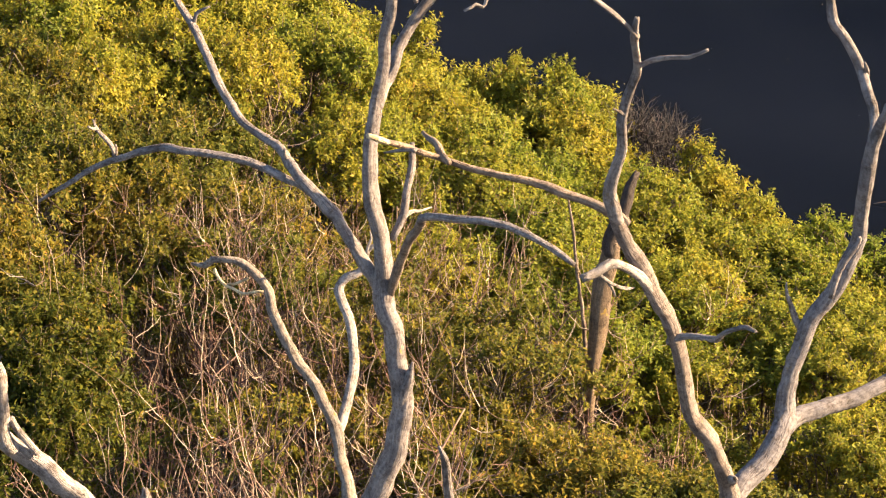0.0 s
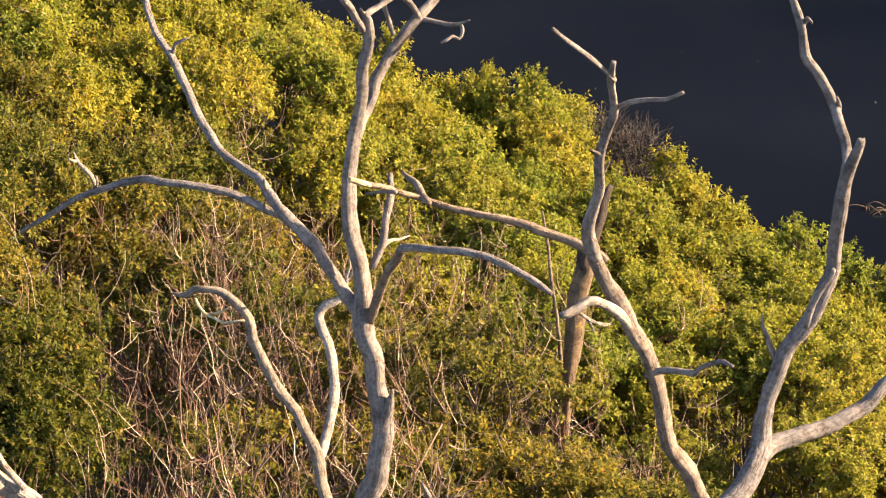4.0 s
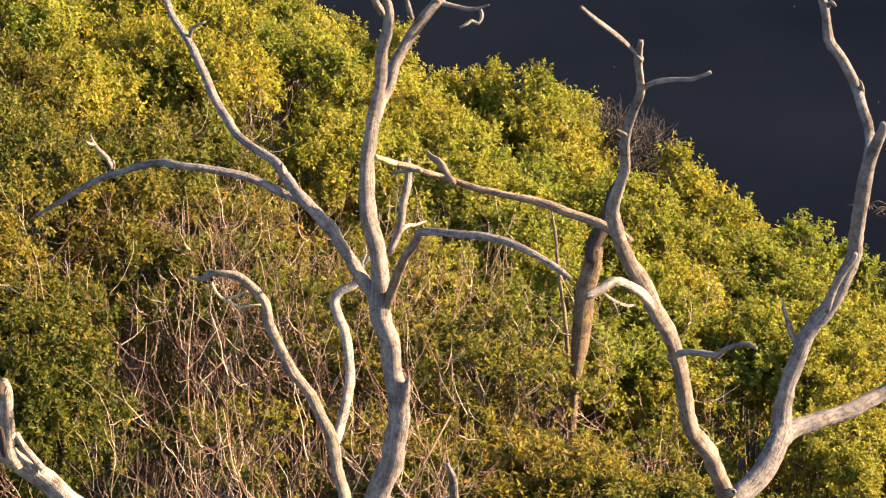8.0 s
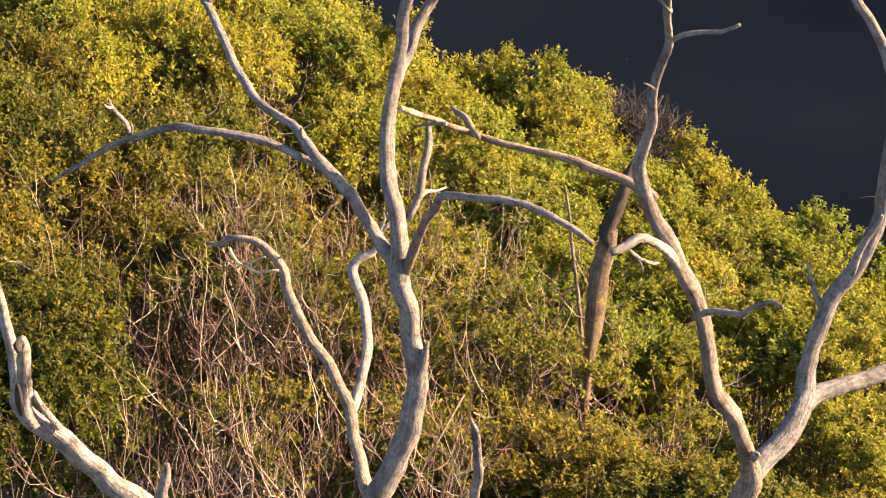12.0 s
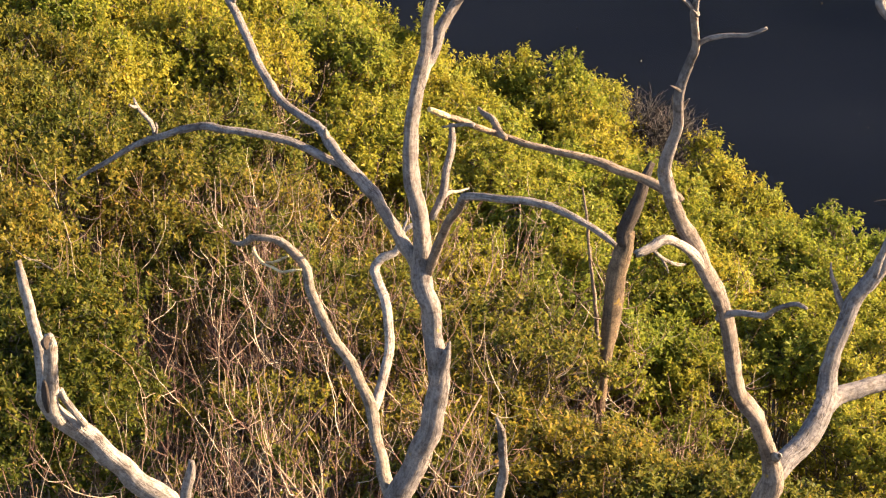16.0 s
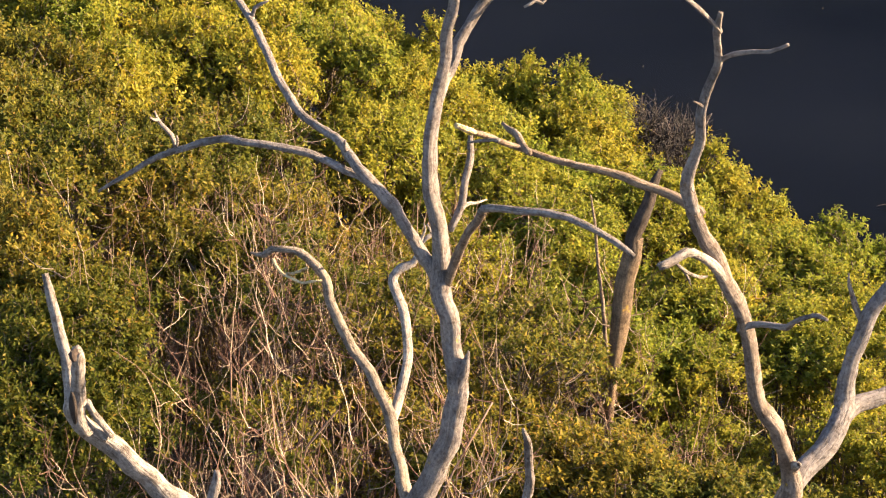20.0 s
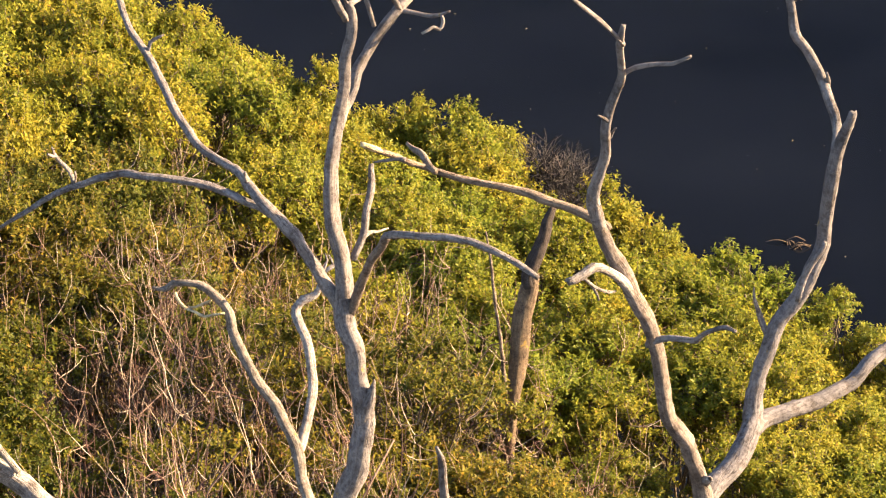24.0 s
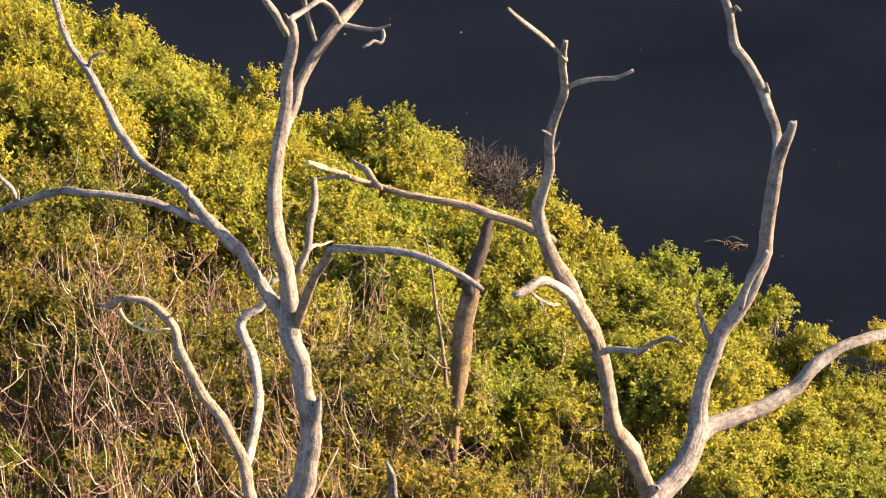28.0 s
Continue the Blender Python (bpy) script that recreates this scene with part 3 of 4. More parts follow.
limb("limb", old_tree, [(-0.14, 13.14, 13.31, 0.02), (-0.12, 13.07, 13.37, 0.026), (-0.04, 13.01, 13.4, 0.026), (0.11, 12.94, 13.42, 0.026), (0.27, 12.87, 13.43, 0.026), (0.4, 12.8, 13.42, 0.024), (0.52, 12.73, 13.38, 0.022), (0.63, 12.67, 13.33, 0.022), (0.72, 12.6, 13.29, 0.019)])
limb("stub", old_tree, [(-0.3, 13.66, 12.98, 0.027), (-0.27, 13.69, 13.06, 0.031), (-0.24, 13.72, 13.14, 0.031), (-0.22, 13.74, 13.24, 0.031), (-0.18, 13.77, 13.41, 0.031), (-0.18, 13.8, 13.54, 0.024)])
limb("twig", old_tree, [(-0.26, 13.75, 13.05, 0.017), (-0.2, 13.87, 13.07, 0.014), (-0.14, 13.98, 13.03, 0.01), (-0.07, 14.1, 13.0, 0.007)], material=PALE_WOOD)
limb("stub", old_tree, [(-0.27, 13.46, 11.84, 0.066), (-0.245, 13.45, 12.02, 0.062), (-0.215, 13.44, 12.17, 0.045), (-0.185, 13.43, 12.28, 0.010)], "split wedge of wood standing off the trunk")
limb("limb", old_tree, [(-0.5, 13.42, 11.06, 0.048), (-0.55, 13.5, 11.16, 0.059), (-0.58, 13.59, 11.28, 0.059), (-0.62, 13.67, 11.46, 0.049), (-0.66, 13.75, 11.63, 0.049), (-0.71, 13.77, 11.77, 0.043), (-0.79, 13.79, 11.96, 0.041), (-0.91, 13.81, 12.14, 0.039), (-0.99, 13.83, 12.29, 0.039), (-1.04, 13.85, 12.43, 0.037), (-1.08, 13.88, 12.58, 0.035), (-1.15, 13.9, 12.67, 0.033), (-1.23, 13.92, 12.72, 0.028), (-1.34, 13.94, 12.73, 0.024), (-1.4, 13.96, 12.72, 0.026), (-1.46, 13.98, 12.67, 0.023), (-1.54, 14.0, 12.68, 0.009)], "grey limb with orange lichen low down", material=LICHEN_WOOD)
limb("twig", old_tree, [(-1.4, 14.0, 12.64, 0.014), (-1.37, 13.97, 12.59, 0.012), (-1.33, 13.93, 12.56, 0.012), (-1.28, 13.9, 12.55, 0.012), (-1.22, 13.87, 12.53, 0.012), (-1.16, 13.83, 12.56, 0.012), (-1.09, 13.8, 12.58, 0.01)], "thin pale yellowish twig", material=YELLOW_WOOD)
limb("twig", old_tree, [(-1.34, 13.97, 12.55, 0.01), (-1.27, 13.91, 12.58, 0.01), (-1.2, 13.86, 12.63, 0.01), (-1.17, 13.8, 12.67, 0.007)], "thin pale yellowish twig", material=YELLOW_WOOD)
limb("limb", old_tree, [(-0.67, 13.72, 11.61, 0.032), (-0.64, 13.82, 11.65, 0.039), (-0.6, 13.91, 11.76, 0.036), (-0.57, 14.01, 11.91, 0.036), (-0.56, 14.11, 12.02, 0.036), (-0.59, 14.21, 12.17, 0.036), (-0.63, 14.3, 12.27, 0.036), (-0.65, 14.4, 12.34, 0.036), (-0.61, 14.42, 12.39, 0.033), (-0.53, 14.43, 12.42, 0.029), (-0.49, 14.45, 12.49, 0.022), (-0.47, 14.47, 12.55, 0.018), (-0.42, 14.48, 12.59, 0.018), (-0.38, 14.5, 12.6, 0.015)], material=PALE_WOOD)
limb("twig", old_tree, [(-0.48, 14.45, 12.53, 0.011), (-0.47, 14.47, 12.58, 0.011), (-0.45, 14.48, 12.63, 0.007), (-0.46, 14.5, 12.67, 0.005)], material=PALE_WOOD)
limb("twig", old_tree, [(-0.41, 14.5, 12.58, 0.011), (-0.42, 14.5, 12.63, 0.009), (-0.44, 14.5, 12.66, 0.007)], material=PALE_WOOD)
limb("trunk", leaning_tree, [(0.85, 11.55, 2.0, 0.153), (1.18, 11.23, 8.17, 0.126), (1.35, 11.05, 12.29, 0.109), (1.39, 11.02, 12.49, 0.099), (1.41, 10.98, 12.67, 0.082), (1.41, 10.95, 12.83, 0.064), (1.36, 10.85, 12.99, 0.052), (1.29, 10.75, 13.19, 0.052), (1.19, 10.69, 13.4, 0.046), (1.13, 10.62, 13.61, 0.045), (1.09, 10.56, 13.82, 0.042), (1.04, 10.52, 13.95, 0.044), (0.97, 10.48, 14.11, 0.046), (0.92, 10.45, 14.24, 0.044), (0.85, 10.42, 14.38, 0.041), (0.78, 10.39, 14.52, 0.038), (0.75, 10.36, 14.66, 0.031)], "weathered tan-brown stem", material=TAN_WOOD)
limb("limb", leaning_tree, [(0.79, 10.395, 14.5, 0.034), (0.75, 10.36, 14.66, 0.035), (0.77, 10.32, 14.78, 0.03), (0.79, 10.29, 14.9, 0.027), (0.78, 10.26, 15.02, 0.027), (0.8, 10.23, 15.15, 0.024), (0.84, 10.2, 15.29, 0.023), (0.83, 10.14, 15.39, 0.02), (0.82, 10.09, 15.49, 0.019), (0.82, 10.03, 15.59, 0.015)], "pale grey upper stem with small knots")
limb("twig", leaning_tree, [(0.83, 10.2, 15.29, 0.015), (0.86, 10.18, 15.33, 0.015), (0.9, 10.15, 15.36, 0.015), (0.98, 10.13, 15.38, 0.013), (1.05, 10.1, 15.39, 0.013), (1.13, 10.08, 15.43, 0.011)])
limb("twig", leaning_tree, [(0.83, 10.08, 15.49, 0.015), (0.78, 10.04, 15.55, 0.012), (0.71, 9.99, 15.63, 0.012), (0.63, 9.95, 15.71, 0.012), (0.55, 9.9, 15.79, 0.01)])
limb("stub", leaning_tree, [(0.8, 10.25, 15.07, 0.015), (0.77, 10.22, 15.1, 0.008), (0.74, 10.2, 15.12, 0.004)])
limb("stub", leaning_tree, [(0.81, 10.3, 14.98, 0.015), (0.82, 10.28, 15.01, 0.01), (0.83, 10.25, 15.04, 0.005)])
limb("limb", leaning_tree, [(0.96, 10.48, 14.11, 0.032), (0.92, 10.43, 14.19, 0.035), (0.87, 10.39, 14.25, 0.029), (0.81, 10.34, 14.3, 0.026), (0.75, 10.29, 14.34, 0.028), (0.69, 10.25, 14.32, 0.026), (0.62, 10.2, 14.31, 0.024)], "bright bleached broken side limb", material=PALE_WOOD)
limb("twig", leaning_tree, [(0.7, 10.25, 14.31, 0.01), (0.76, 10.3, 14.24, 0.009), (0.83, 10.35, 14.19, 0.009), (0.87, 10.4, 14.17, 0.007)], material=PALE_WOOD)
limb("twig", leaning_tree, [(0.74, 10.3, 14.25, 0.008), (0.77, 10.3, 14.2, 0.007), (0.78, 10.3, 14.17, 0.004)], material=PALE_WOOD)
limb("twig", leaning_tree, [(1.06, 10.58, 13.81, 0.025), (1.08, 10.53, 13.85, 0.02), (1.14, 10.48, 13.88, 0.018), (1.22, 10.44, 13.89, 0.018), (1.26, 10.39, 13.91, 0.02), (1.28, 10.34, 13.96, 0.016), (1.33, 10.29, 14.01, 0.015), (1.38, 10.25, 14.04, 0.015), (1.41, 10.2, 14.04, 0.011)])
limb("limb", leaning_tree, [(0.84, 10.5, 14.44, 0.027), (0.8, 10.51, 14.47, 0.031), (0.73, 10.51, 14.51, 0.028), (0.65, 10.52, 14.54, 0.025), (0.54, 10.52, 14.58, 0.024), (0.43, 10.53, 14.63, 0.022), (0.32, 10.53, 14.66, 0.021), (0.21, 10.54, 14.68, 0.02), (0.12, 10.54, 14.7, 0.02), (-0.01, 10.55, 14.75, 0.018), (-0.15, 10.38, 14.87, 0.018), (-0.23, 10.22, 14.96, 0.017), (-0.3, 10.05, 15.05, 0.015)], "long brown-grey limb with a forked twig", material=DARK_WOOD)
limb("broken_tip", leaning_tree, [(-0.24, 10.12, 15.0, 0.016), (-0.27, 10.07, 15.03, 0.02), (-0.32, 10.02, 15.07, 0.017)], "fresh pale broken end", material=YELLOW_WOOD)
limb("twig", leaning_tree, [(0.03, 10.5, 14.75, 0.018), (0.0, 10.56, 14.77, 0.024), (-0.02, 10.62, 14.79, 0.022), (-0.06, 10.69, 14.79, 0.019), (-0.09, 10.75, 14.8, 0.012)], material=DARK_WOOD)
limb("twig", leaning_tree, [(-0.12, 10.3, 14.89, 0.013), (-0.16, 10.33, 14.88, 0.01), (-0.21, 10.37, 14.86, 0.009), (-0.26, 10.4, 14.84, 0.006)])
limb("limb", leaning_tree, [(1.41, 10.98, 12.7, 0.064), (1.48, 11.07, 12.75, 0.076), (1.6, 11.16, 12.84, 0.074), (1.7, 11.26, 12.95, 0.074), (1.75, 11.35, 13.02, 0.072), (1.76, 11.37, 13.16, 0.059), (1.79, 11.38, 13.35, 0.056), (1.84, 11.39, 13.51, 0.056), (1.93, 11.41, 13.64, 0.056), (2.01, 11.42, 13.81, 0.053), (2.06, 11.44, 13.91, 0.047), (2.07, 11.4, 14.1, 0.044), (2.07, 11.35, 14.31, 0.043), (2.08, 11.31, 14.47, 0.04), (2.11, 11.26, 14.61, 0.034), (2.13, 11.22, 14.74, 0.028)], "weathered limb, bluish-grey shade put into its colour", material=SHADED_WOOD)
limb("limb", leaning_tree, [(2.07, 11.3, 14.39, 0.026), (2.1, 11.4, 14.49, 0.029), (2.12, 11.5, 14.56, 0.029), (2.09, 11.6, 14.68, 0.03), (2.06, 11.7, 14.79, 0.03), (1.99, 11.72, 14.9, 0.029), (1.93, 11.74, 14.99, 0.029), (1.92, 11.76, 15.08, 0.026), (1.89, 11.78, 15.18, 0.026), (1.85, 11.8, 15.28, 0.023)])
limb("ridge", leaning_tree, [(1.92, 11.28, 13.7, 0.012), (1.93, 11.28, 13.77, 0.016), (1.95, 11.29, 13.84, 0.019), (1.98, 11.29, 13.91, 0.02), (2.02, 11.3, 13.97, 0.02), (2.05, 11.3, 14.02, 0.014)], "twisted ridge of old healed wood")
limb("stub", leaning_tree, [(2.09, 11.72, 14.69, 0.023), (2.09, 11.66, 14.76, 0.017), (2.07, 11.6, 14.82, 0.009)])
limb("twig", leaning_tree, [(1.91, 11.8, 15.12, 0.014), (1.93, 11.75, 15.18, 0.014), (1.94, 11.7, 15.18, 0.01)])
limb("twig", leaning_tree, [(1.82, 11.4, 13.43, 0.021), (1.77, 11.39, 13.54, 0.021), (1.74, 11.38, 13.63, 0.016), (1.72, 11.37, 13.68, 0.012), (1.71, 11.36, 13.75, 0.006)])
limb("stub", leaning_tree, [(1.43, 10.92, 12.87, 0.029), (1.42, 10.84, 12.92, 0.027), (1.42, 10.76, 12.97, 0.023)], "round pale knot scar", material=PALE_WOOD)
limb("knot_hole", leaning_tree, [(1.42, 10.77, 12.97, 0.011), (1.42, 10.74, 12.98, 0.01)], "small dark hole in the knot", material=CHAR)
limb("limb", leaning_tree, [(1.72, 11.35, 12.92, 0.054), (1.81, 11.44, 12.95, 0.054), (1.96, 11.54, 12.95, 0.051), (2.15, 11.63, 12.97, 0.049), (2.34, 11.73, 13.03, 0.046), (2.51, 11.82, 13.13, 0.043), (2.69, 11.92, 13.19, 0.037), (2.87, 12.01, 13.19, 0.037), (3.09, 12.11, 13.18, 0.035), (3.34, 12.2, 13.18, 0.029)], "weathered limb, bluish-grey shade put into its colour", material=SHADED_WOOD)
limb("trunk", pale_tree, [(-1.37, 12.1, 2.0, 0.117), (-1.56, 11.78, 8.09, 0.091), (-1.67, 11.6, 12.15, 0.073), (-1.78, 11.58, 12.29, 0.073), (-1.88, 11.57, 12.38, 0.07), (-2.0, 11.55, 12.52, 0.066), (-2.14, 11.54, 12.65, 0.066), (-2.24, 11.52, 12.75, 0.063), (-2.29, 11.51, 12.84, 0.057), (-2.29, 11.49, 12.95, 0.05), (-2.32, 11.54, 13.03, 0.041), (-2.34, 11.59, 13.15, 0.036), (-2.38, 11.64, 13.28, 0.034), (-2.42, 11.69, 13.45, 0.031), (-2.45, 11.74, 13.56, 0.024)])
limb("stub", pale_tree, [(-2.24, 11.47, 12.76, 0.048), (-2.26, 11.44, 12.9, 0.053), (-2.26, 11.4, 13.04, 0.05), (-2.25, 11.37, 13.17, 0.047), (-2.24, 11.33, 13.27, 0.046), (-2.24, 11.3, 13.33, 0.043)], "broken weathered stub with a dark hollow end", material=PALE_WOOD)
limb("hollow", pale_tree, [(-2.24, 11.22, 13.31, 0.014), (-2.24, 11.23, 13.34, 0.029), (-2.23, 11.24, 13.36, 0.023)], "dark rotten hollow", material=CHAR)
limb("hollow", pale_tree, [(-2.28, 11.31, 13.08, 0.012), (-2.28, 11.33, 13.02, 0.026), (-2.28, 11.34, 12.94, 0.023), (-2.28, 11.36, 12.88, 0.012)], "dark rotten patch", material=CHAR)
limb("twig", pale_tree, [(-2.22, 11.42, 12.97, 0.027), (-2.2, 11.45, 12.91, 0.027), (-2.15, 11.47, 12.82, 0.024), (-2.11, 11.5, 12.73, 0.027)], material=PALE_WOOD)
limb("trunk", short_snag, [(0.0, 10.1, 2.0, 0.056), (0.0, 9.84, 8.73, 0.039), (-0.0, 9.7, 13.21, 0.028), (0.0, 9.66, 13.34, 0.025), (0.02, 9.62, 13.52, 0.025), (0.01, 9.58, 13.65, 0.022), (-0.0, 9.54, 13.76, 0.02), (-0.02, 9.5, 13.84, 0.01)])
limb("trunk", slim_snag, [(-1.61, 11.9, 2.0, 0.078), (-1.61, 11.64, 8.08, 0.055), (-1.61, 11.5, 12.13, 0.039), (-1.6, 11.49, 12.24, 0.036), (-1.59, 11.47, 12.37, 0.033), (-1.57, 11.46, 12.48, 0.03), (-1.56, 11.45, 12.54, 0.021)])
limb("trunk", far_snag, [(1.56, 23.8, 2.6, 0.085), (1.56, 23.8, 4.95, 0.08), (1.56, 23.8, 6.52, 0.06), (1.58, 23.83, 6.95, 0.072), (1.60, 23.85, 7.25, 0.105), (1.63, 23.88, 7.58, 0.118), (1.69, 23.9, 8.03, 0.118), (1.77, 23.93, 8.41, 0.108)])
limb("charred_top", far_snag, [(1.745, 23.92, 8.28, 0.104), (1.78, 23.94, 8.47, 0.108), (1.88, 23.96, 8.78, 0.09), (1.96, 23.98, 9.05, 0.064), (2.01, 24.0, 9.17, 0.041)], "blackened splintered top of the trunk", material=CHAR)
thin_snag = thing("dead_snag", "thin dark bare stem standing beside the broken trunk", "snag", DEAD)
limb("trunk", thin_snag, [(1.63, 24.6, 2.6, 0.045), (1.53, 24.6, 7.08, 0.03), (1.45, 24.6, 7.7, 0.024), (1.39, 24.6, 8.24, 0.02), (1.33, 24.6, 8.64, 0.012)], material=DARK_WOOD, sides=8)


# ---- shrubs ----
def brushy_shrub(x, y, low, high, width, seed):
    """A low leafless shrub: a few stems and a rounded head of very fine crowded twigs."""
    r = np.random.default_rng(seed)
    top = thing("bare_shrub", "dark leafless shrub with fine purple-brown twigs at the water", "shrub", "leafless shrubs at the water")
    foot = ground_z(x, y) - 0.2
    lines = []
    for _ in range(9):
        a, rr = r.random() * 6.28, width * 0.6 * r.random()
        lines.append([(x, y, foot, 0.03), (x + 0.5 * rr * math.cos(a), y + 0.5 * rr * math.sin(a), (foot + low) / 2, 0.025), (x + rr * math.cos(a), y + rr * math.sin(a), (low + high) / 2, 0.014)])
    for _ in range(900):
        d = r.normal(0, 1, 3)
        d *= r.random() ** 0.4 / np.linalg.norm(d)
        p = np.array((x + d[0] * width, y + d[1] * width, (low + high) / 2 + d[2] * (high - low) / 2 - 0.15))
        w = np.array((d[0] * 0.6, d[1] * 0.6, 0.5)) + r.normal(0, 0.45, 3)
        w *= r.uniform(0.12, 0.26) / np.linalg.norm(w)
        bend = r.normal(0, 0.05, 3)
        lines.append([(*p, 0.006), (*(p + w + bend), 0.0045), (*(p + 1.8 * w), 0.003)])
    v, f = rods(lines, 3)
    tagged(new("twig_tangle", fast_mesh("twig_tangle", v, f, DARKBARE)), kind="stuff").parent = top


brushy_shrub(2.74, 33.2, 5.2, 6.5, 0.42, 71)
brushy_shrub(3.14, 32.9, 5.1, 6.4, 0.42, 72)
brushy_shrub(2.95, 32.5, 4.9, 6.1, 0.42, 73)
CANOPY_X = (-6, -3, 0, 3, 4.2, 5.2, 7, 10)
CANOPY_Z = (9.6, 8.9, 7.7, 7.2, 7.1, 6.6, 6.0, 5.7)


EDGE_X = (-6, -2.4, -1.9, -1.5, -1.1, -0.5, -0.15, 0.4, 0.6, 0.9, 1.65, 1.95, 2.2, 2.5, 2.9, 3.3, 3.5, 3.8, 4.2, 4.6, 5, 5.45, 6, 6.6, 6.9, 7.3, 9)
EDGE_Z = (8.9, 8.05, 7.6, 7.25, 7.15, 7.2, 6.85, 6.6, 6.65, 6.9, 6.95, 6.85, 6.7, 5.7, 5.9, 6.45, 6.5, 6.2, 5.95, 5.8, 5.7, 5.3, 5.05, 4.65, 4.4, 4.4, 4.3)


def edge_top(x):
    """The height of the shrubs nearest to the water."""
    return float(np.interp(x, EDGE_X, EDGE_Z)) + 0.13


def canopy(x, y):
    dip = 0.9 * math.exp(-((x - 2.6) / 1.6) ** 2 - ((y - 24.2) / 1.6) ** 2)
    return float(np.interp(x, CANOPY_X, CANOPY_Z)) - dip


kinds = [willow(11 + i, 5.0, 1.0 + 0.1 * (i % 3), "dense yellow-green willow shrub with narrow leaves", WILLOW) for i in range(5)]
greens = [willow(31 + i, 5.0, 1.0 + 0.1 * (i % 3), "dense olive-green willow shrub with narrow leaves", GREEN_WILLOW) for i in range(4)]
deeps = [willow(41 + i, 5.0, 1.0 + 0.1 * i, "dense deep green shrub with small leaves", DEEP_GREEN) for i in range(2)]
thins = [willow(81 + i, 5.0, 1.0 + 0.1 * i, "thin olive-green shrub growing among bare twigs", GREEN_WILLOW, 72) for i in range(3)]
slims = [willow(61 + i, 5.0, 0.42, "slender yellow-green willow standing at the water's edge", WILLOW, 44, 3, 0.6) for i in range(3)]
bares = [bare_shrub(51 + i, 5.0, "leafless reddish-brown shrub with tangled pale twigs", BARE, "leafless shrubs in the thicket") for i in range(5)]
rng = np.random.default_rng(5)
count = {}


def plant(models, key, x, y, height, lean=3.0):
    i = count.get(key, 0)
    count[key] = i + 1
    z = ground_z(x, y)
    s = height / 5.0
    m = pose(x, y, z, rng.normal(0, lean), rng.normal(0, lean), rng.uniform(0, 360)) @ Matrix.Diagonal((s**0.35, s**0.35, s, 1))
    model = models[i % len(models)]
    if i < len(models):
        model.matrix_basis = m
    else:
        copy_thing(model, m).matrix_basis = m


def in_thicket(x, y):
    return ((x + 1.25 + 0.10 * (y - 22)) / 2.35) ** 2 + ((y - 23.4) / 5.2) ** 2 < 1


GAPS = ((-3.1, -0.127, 0.20, 19, 23.2), (1.48, 0.075, 0.32, 21, 24.6))


def in_trough(x, y):
    """The low shaded strip in front of the broken trunk."""
    return 0.1 < x < 2.7 and 21.1 < y < 22.9


def in_gap(x, y, more):
    """The few dark hollows between the shrubs, each a narrow strip."""
    return any(a < y < b and abs(x - x0 - lean * (y - 22)) < w + more for x0, lean, w, a, b in GAPS)


step = 1.27
for gy in np.arange(18.0, 40, step):
    for gx in np.arange(-10, 14, step):
        x, y = gx + rng.uniform(-0.45, 0.45), gy + rng.uniform(-0.45, 0.45)
        edge = shore_y(x) - y
        if edge < 2.1 or x < -0.18 * y - 1.0 or x > 0.27 * y + 1.6 or in_thicket(x, y) or in_gap(x, y, 0.4) or in_trough(x, y):
            continue
        top = canopy(x, y) - (0.5 if y > 24 else 0.9) * rng.random() ** 1.4
        top = min(top, edge_top(x) - 0.2 + 0.33 * (edge - 1.35))
        if y < 20.5 and -4.0 < x < 1.2:
            top -= 2.6
        green = y + 1.2 * rng.normal() < (29.0 if x < -2 else 23.5)
        deep = y < 23.0 and (x < -2.7 or 1.4 < x < 2.6) and rng.random() < (0.85 if x < 0 else 0.5)
        if 0.7 < x < 2.5 and y < 23.8:
            top = min(top, 6.2 + 0.5 * (23.8 - y))
        kind = "deep" if deep else "green" if green else "willow"
        plant({"deep": deeps, "green": greens, "willow": kinds}[kind], kind, x, y, max(2.5, top - ground_z(x, y)))
for gx in np.arange(-8, 11, 0.68):
    x = gx + rng.uniform(-0.15, 0.15)
    y = shore_y(x) - 1.4 + rng.uniform(-0.25, 0.25)
    if -0.19 * y - 1.2 < x < 0.27 * y + 1.6:
        plant(kinds, "willow", x, y, edge_top(x) - 0.12 * rng.random() - ground_z(x, y))
for x, z in ((-0.9, 7.45), (-0.4, 7.6), (0.95, 7.2), (1.7, 7.2), (3.48, 6.95), (4.75, 6.15), (5.1, 6.45), (5.7, 6.05), (6.3, 5.8), (6.78, 5.3), (7.8, 5.2)):
    y = shore_y(x) - 1.35
    plant(slims, "slim", x, y, z - ground_z(x, y), 0.4)
rng = np.random.default_rng(17)
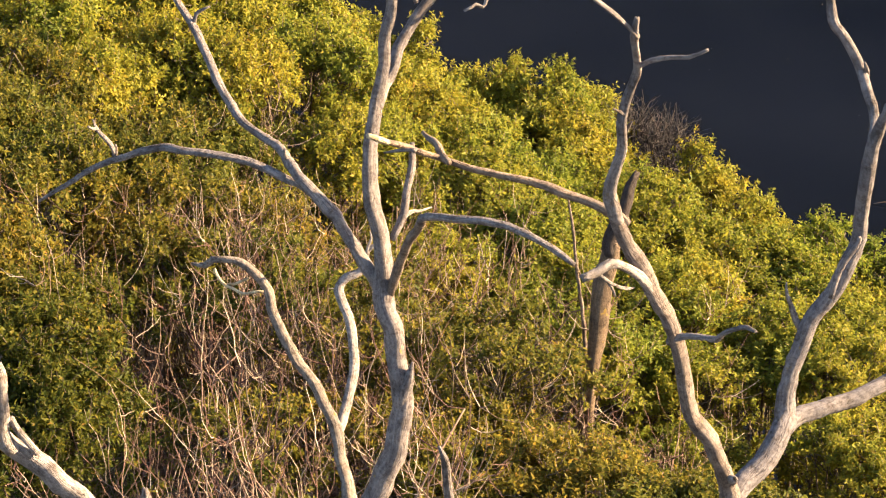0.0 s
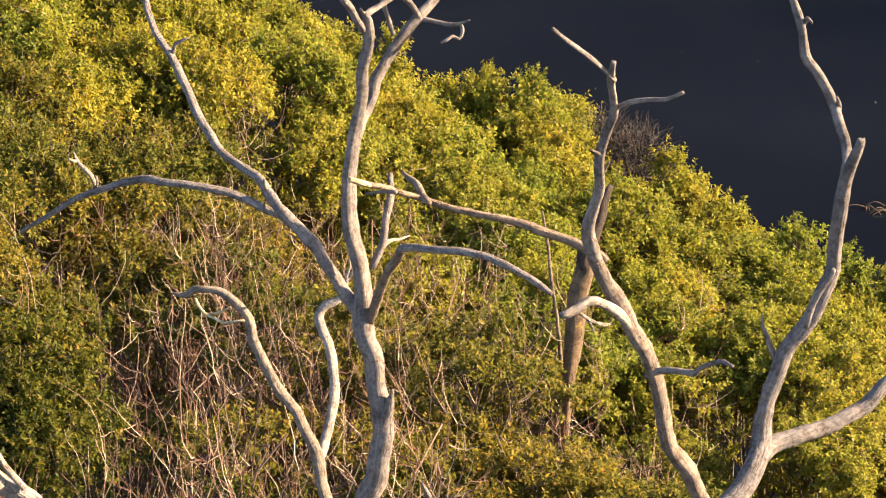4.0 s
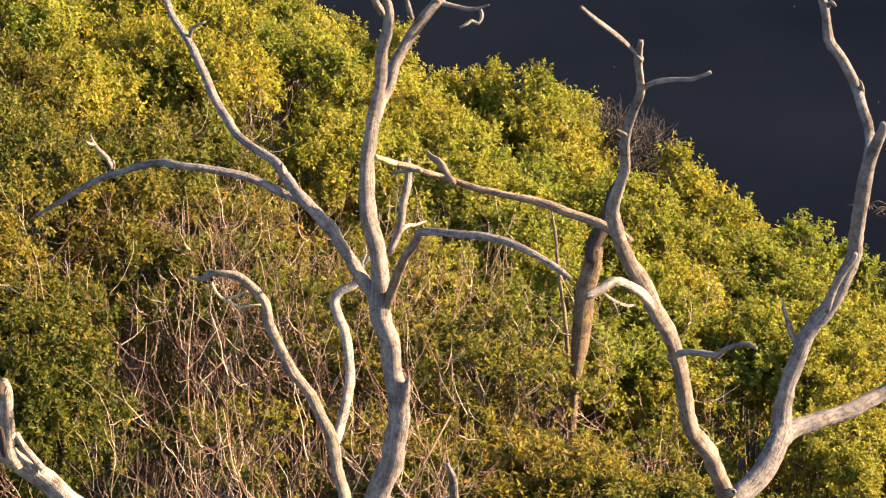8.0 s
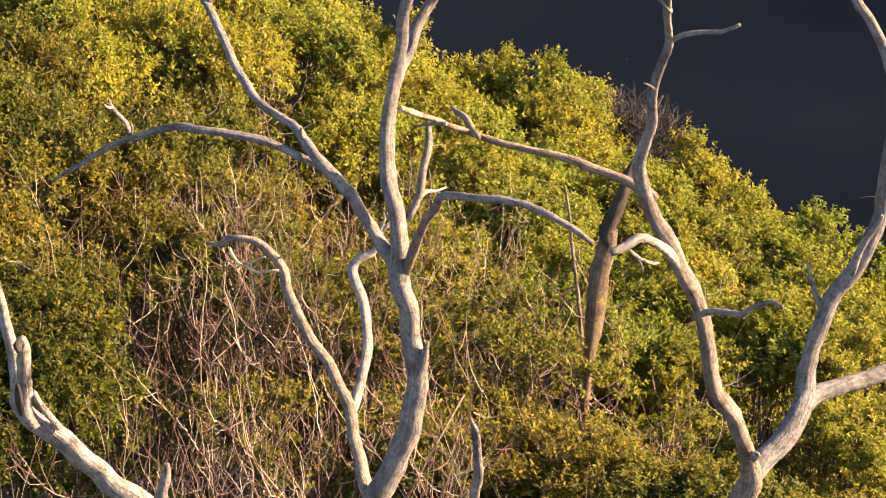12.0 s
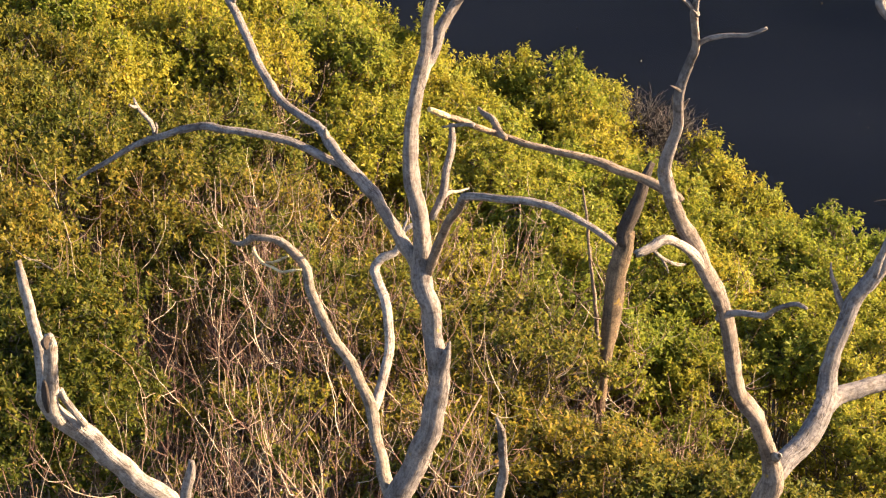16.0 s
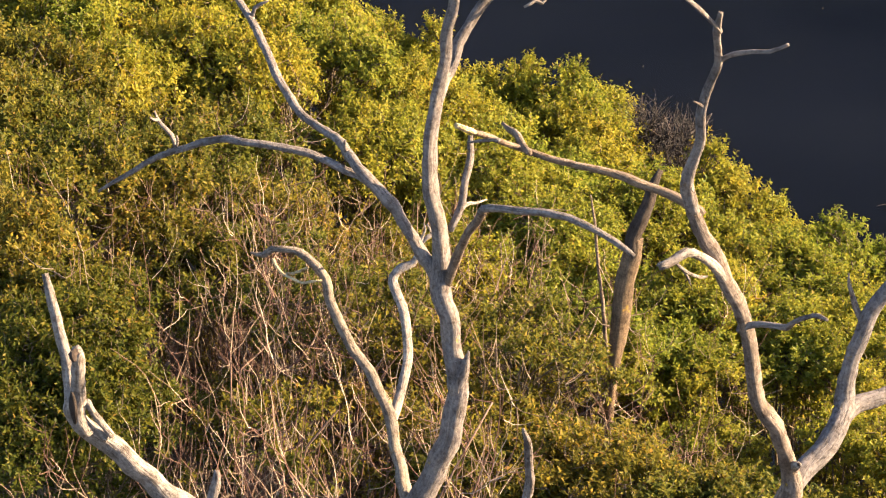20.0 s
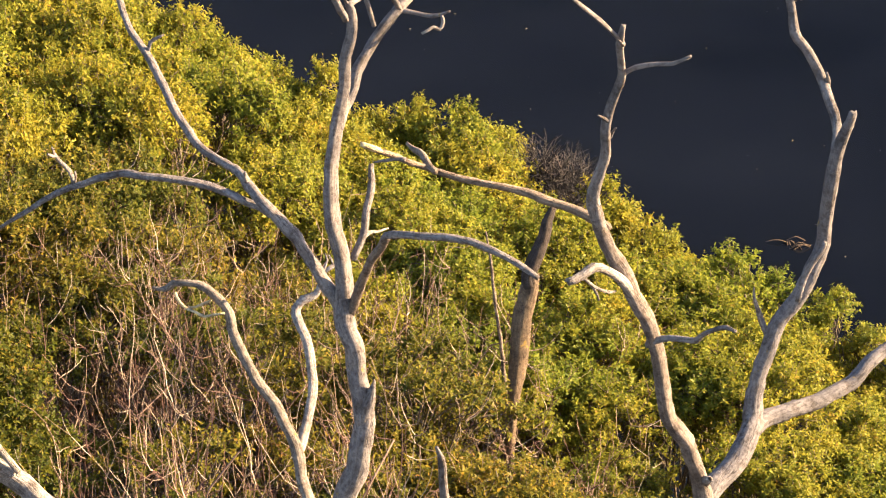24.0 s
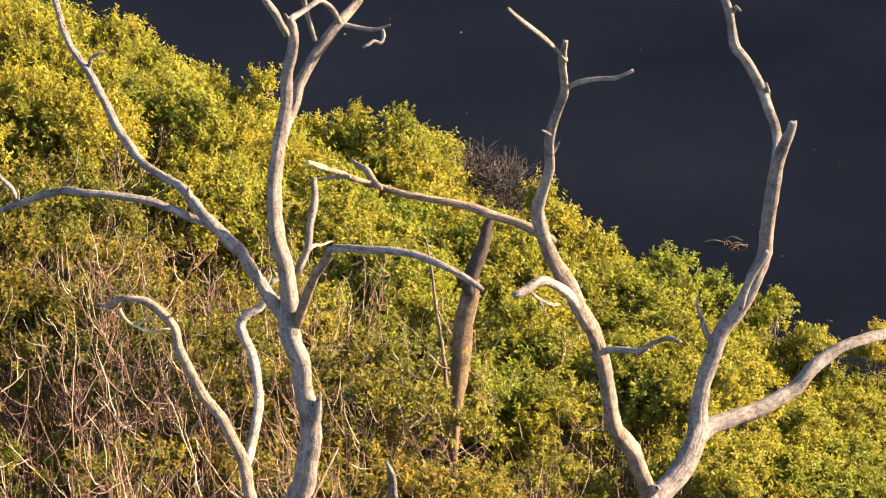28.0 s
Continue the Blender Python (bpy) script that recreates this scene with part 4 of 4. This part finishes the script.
for gy in np.arange(18, 29.0, 0.86):
    for gx in np.arange(-4.8, 2.0, 0.86):
        x, y = gx + rng.uniform(-0.35, 0.35), gy + rng.uniform(-0.35, 0.35)
        drop, leafy, less = rng.random(), rng.random(), rng.random()
        if not in_thicket(x, y) or in_trough(x, y) or (x > -0.4 and y < 22.6):
            continue
        head = 9.7 - 0.20 * (y - 20) - 0.10 * x - (1.5 if y < 24 else 0.8) * drop
        if 0.9 < x < 2.4 and y < 23.8:
            head = min(head, 7.0 + 0.5 * (23.8 - y))
        if in_gap(x, y, 0.1):
            head -= 2.8
        plant(bares, "bare", x, y, head - ground_z(x, y))
        if leafy < (0.22 if y < 23 else 0.68) and not in_gap(x + 0.4, y, 0.45):
            plant(thins, "thin", x + 0.4, y + 0.3, head - 0.1 - (1.3 if y < 24 else 0.6) * less - ground_z(x, y))
for x, y, top in ((0.7, 23.3, 8.2), (1.0, 23.2, 7.4), (0.9, 24.4, 8.0), (0.7, 25.6, 7.9), (1.5, 25.2, 7.5), (1.42, 22.9, 6.9)):
    plant(bares, "bare", x, y, top - ground_z(x, y))
for x, y, top in ((0.9, 23.6, 7.6), (-0.15, 22.2, 7.0), (-0.2, 21.2, 7.6)):
    plant(thins, "thin", x, y, top - ground_z(x, y))
for x, y, top in ((-4.2, 22.6, 8.9), (-3.95, 21.6, 8.5), (-4.3, 23.8, 8.8)):
    plant(deeps, "deep", x, y, top - ground_z(x, y))
# Low shrubs in the trough: their darker leaf colour stands in for its shade.
for x, y, top in ((0.5, 22.3, 6.6), (1.2, 22.1, 6.4), (1.95, 22.4, 6.6)):
    plant(deeps, "deep", x, y, top - ground_z(x, y))
for x, y, top in ((0.3, 20.8, 7.9), (1.0, 20.9, 8.0), (1.7, 20.8, 7.9), (2.4, 20.9, 7.8)):
    plant(greens, "green", x, y, top - ground_z(x, y))


# ---- on the water ----
def debris():
    """Leaf flecks and bits of straw that float on the river."""
    r = np.random.default_rng(9)
    c = np.stack([r.uniform(-4, 22, 140), r.uniform(36, 75, 140), np.full(140, 0.915)], 1)
    v, f = leaves(c, r.normal(0, 1, (140, 3)) * (1, 1, 0.05), r.uniform(0.03, 0.075, 140), r, 0.6)
    v[:, 2] = np.clip(v[:, 2], 0.903, 0.93)
    tagged(new("floating_leaf_debris", fast_mesh("floating_leaf_debris", v, f, STRAW)), "scattered pale leaf flecks floating on dark water", "debris", kind="stuff")
    drift = thing("driftwood", "small tangle of brown driftwood sticks lying in the water", "driftwood")
    for i in range(9):
        a, x, y = r.random() * 3.14, 8.42 + r.normal(0, 0.16), 42.4 + r.normal(0, 0.12)
        h = r.uniform(0.10, 0.26)
        ends = [(x - h * math.cos(a), y - h * math.sin(a) * 0.5, 0.9, 0.009), (x, y, 0.94 + 0.06 * r.random(), 0.010), (x + h * math.cos(a), y + h * math.sin(a) * 0.5, 0.92, 0.006)]
        limb("stick", drift, ends, material=BROWN_WOOD, sides=6, knots=0)


debris()
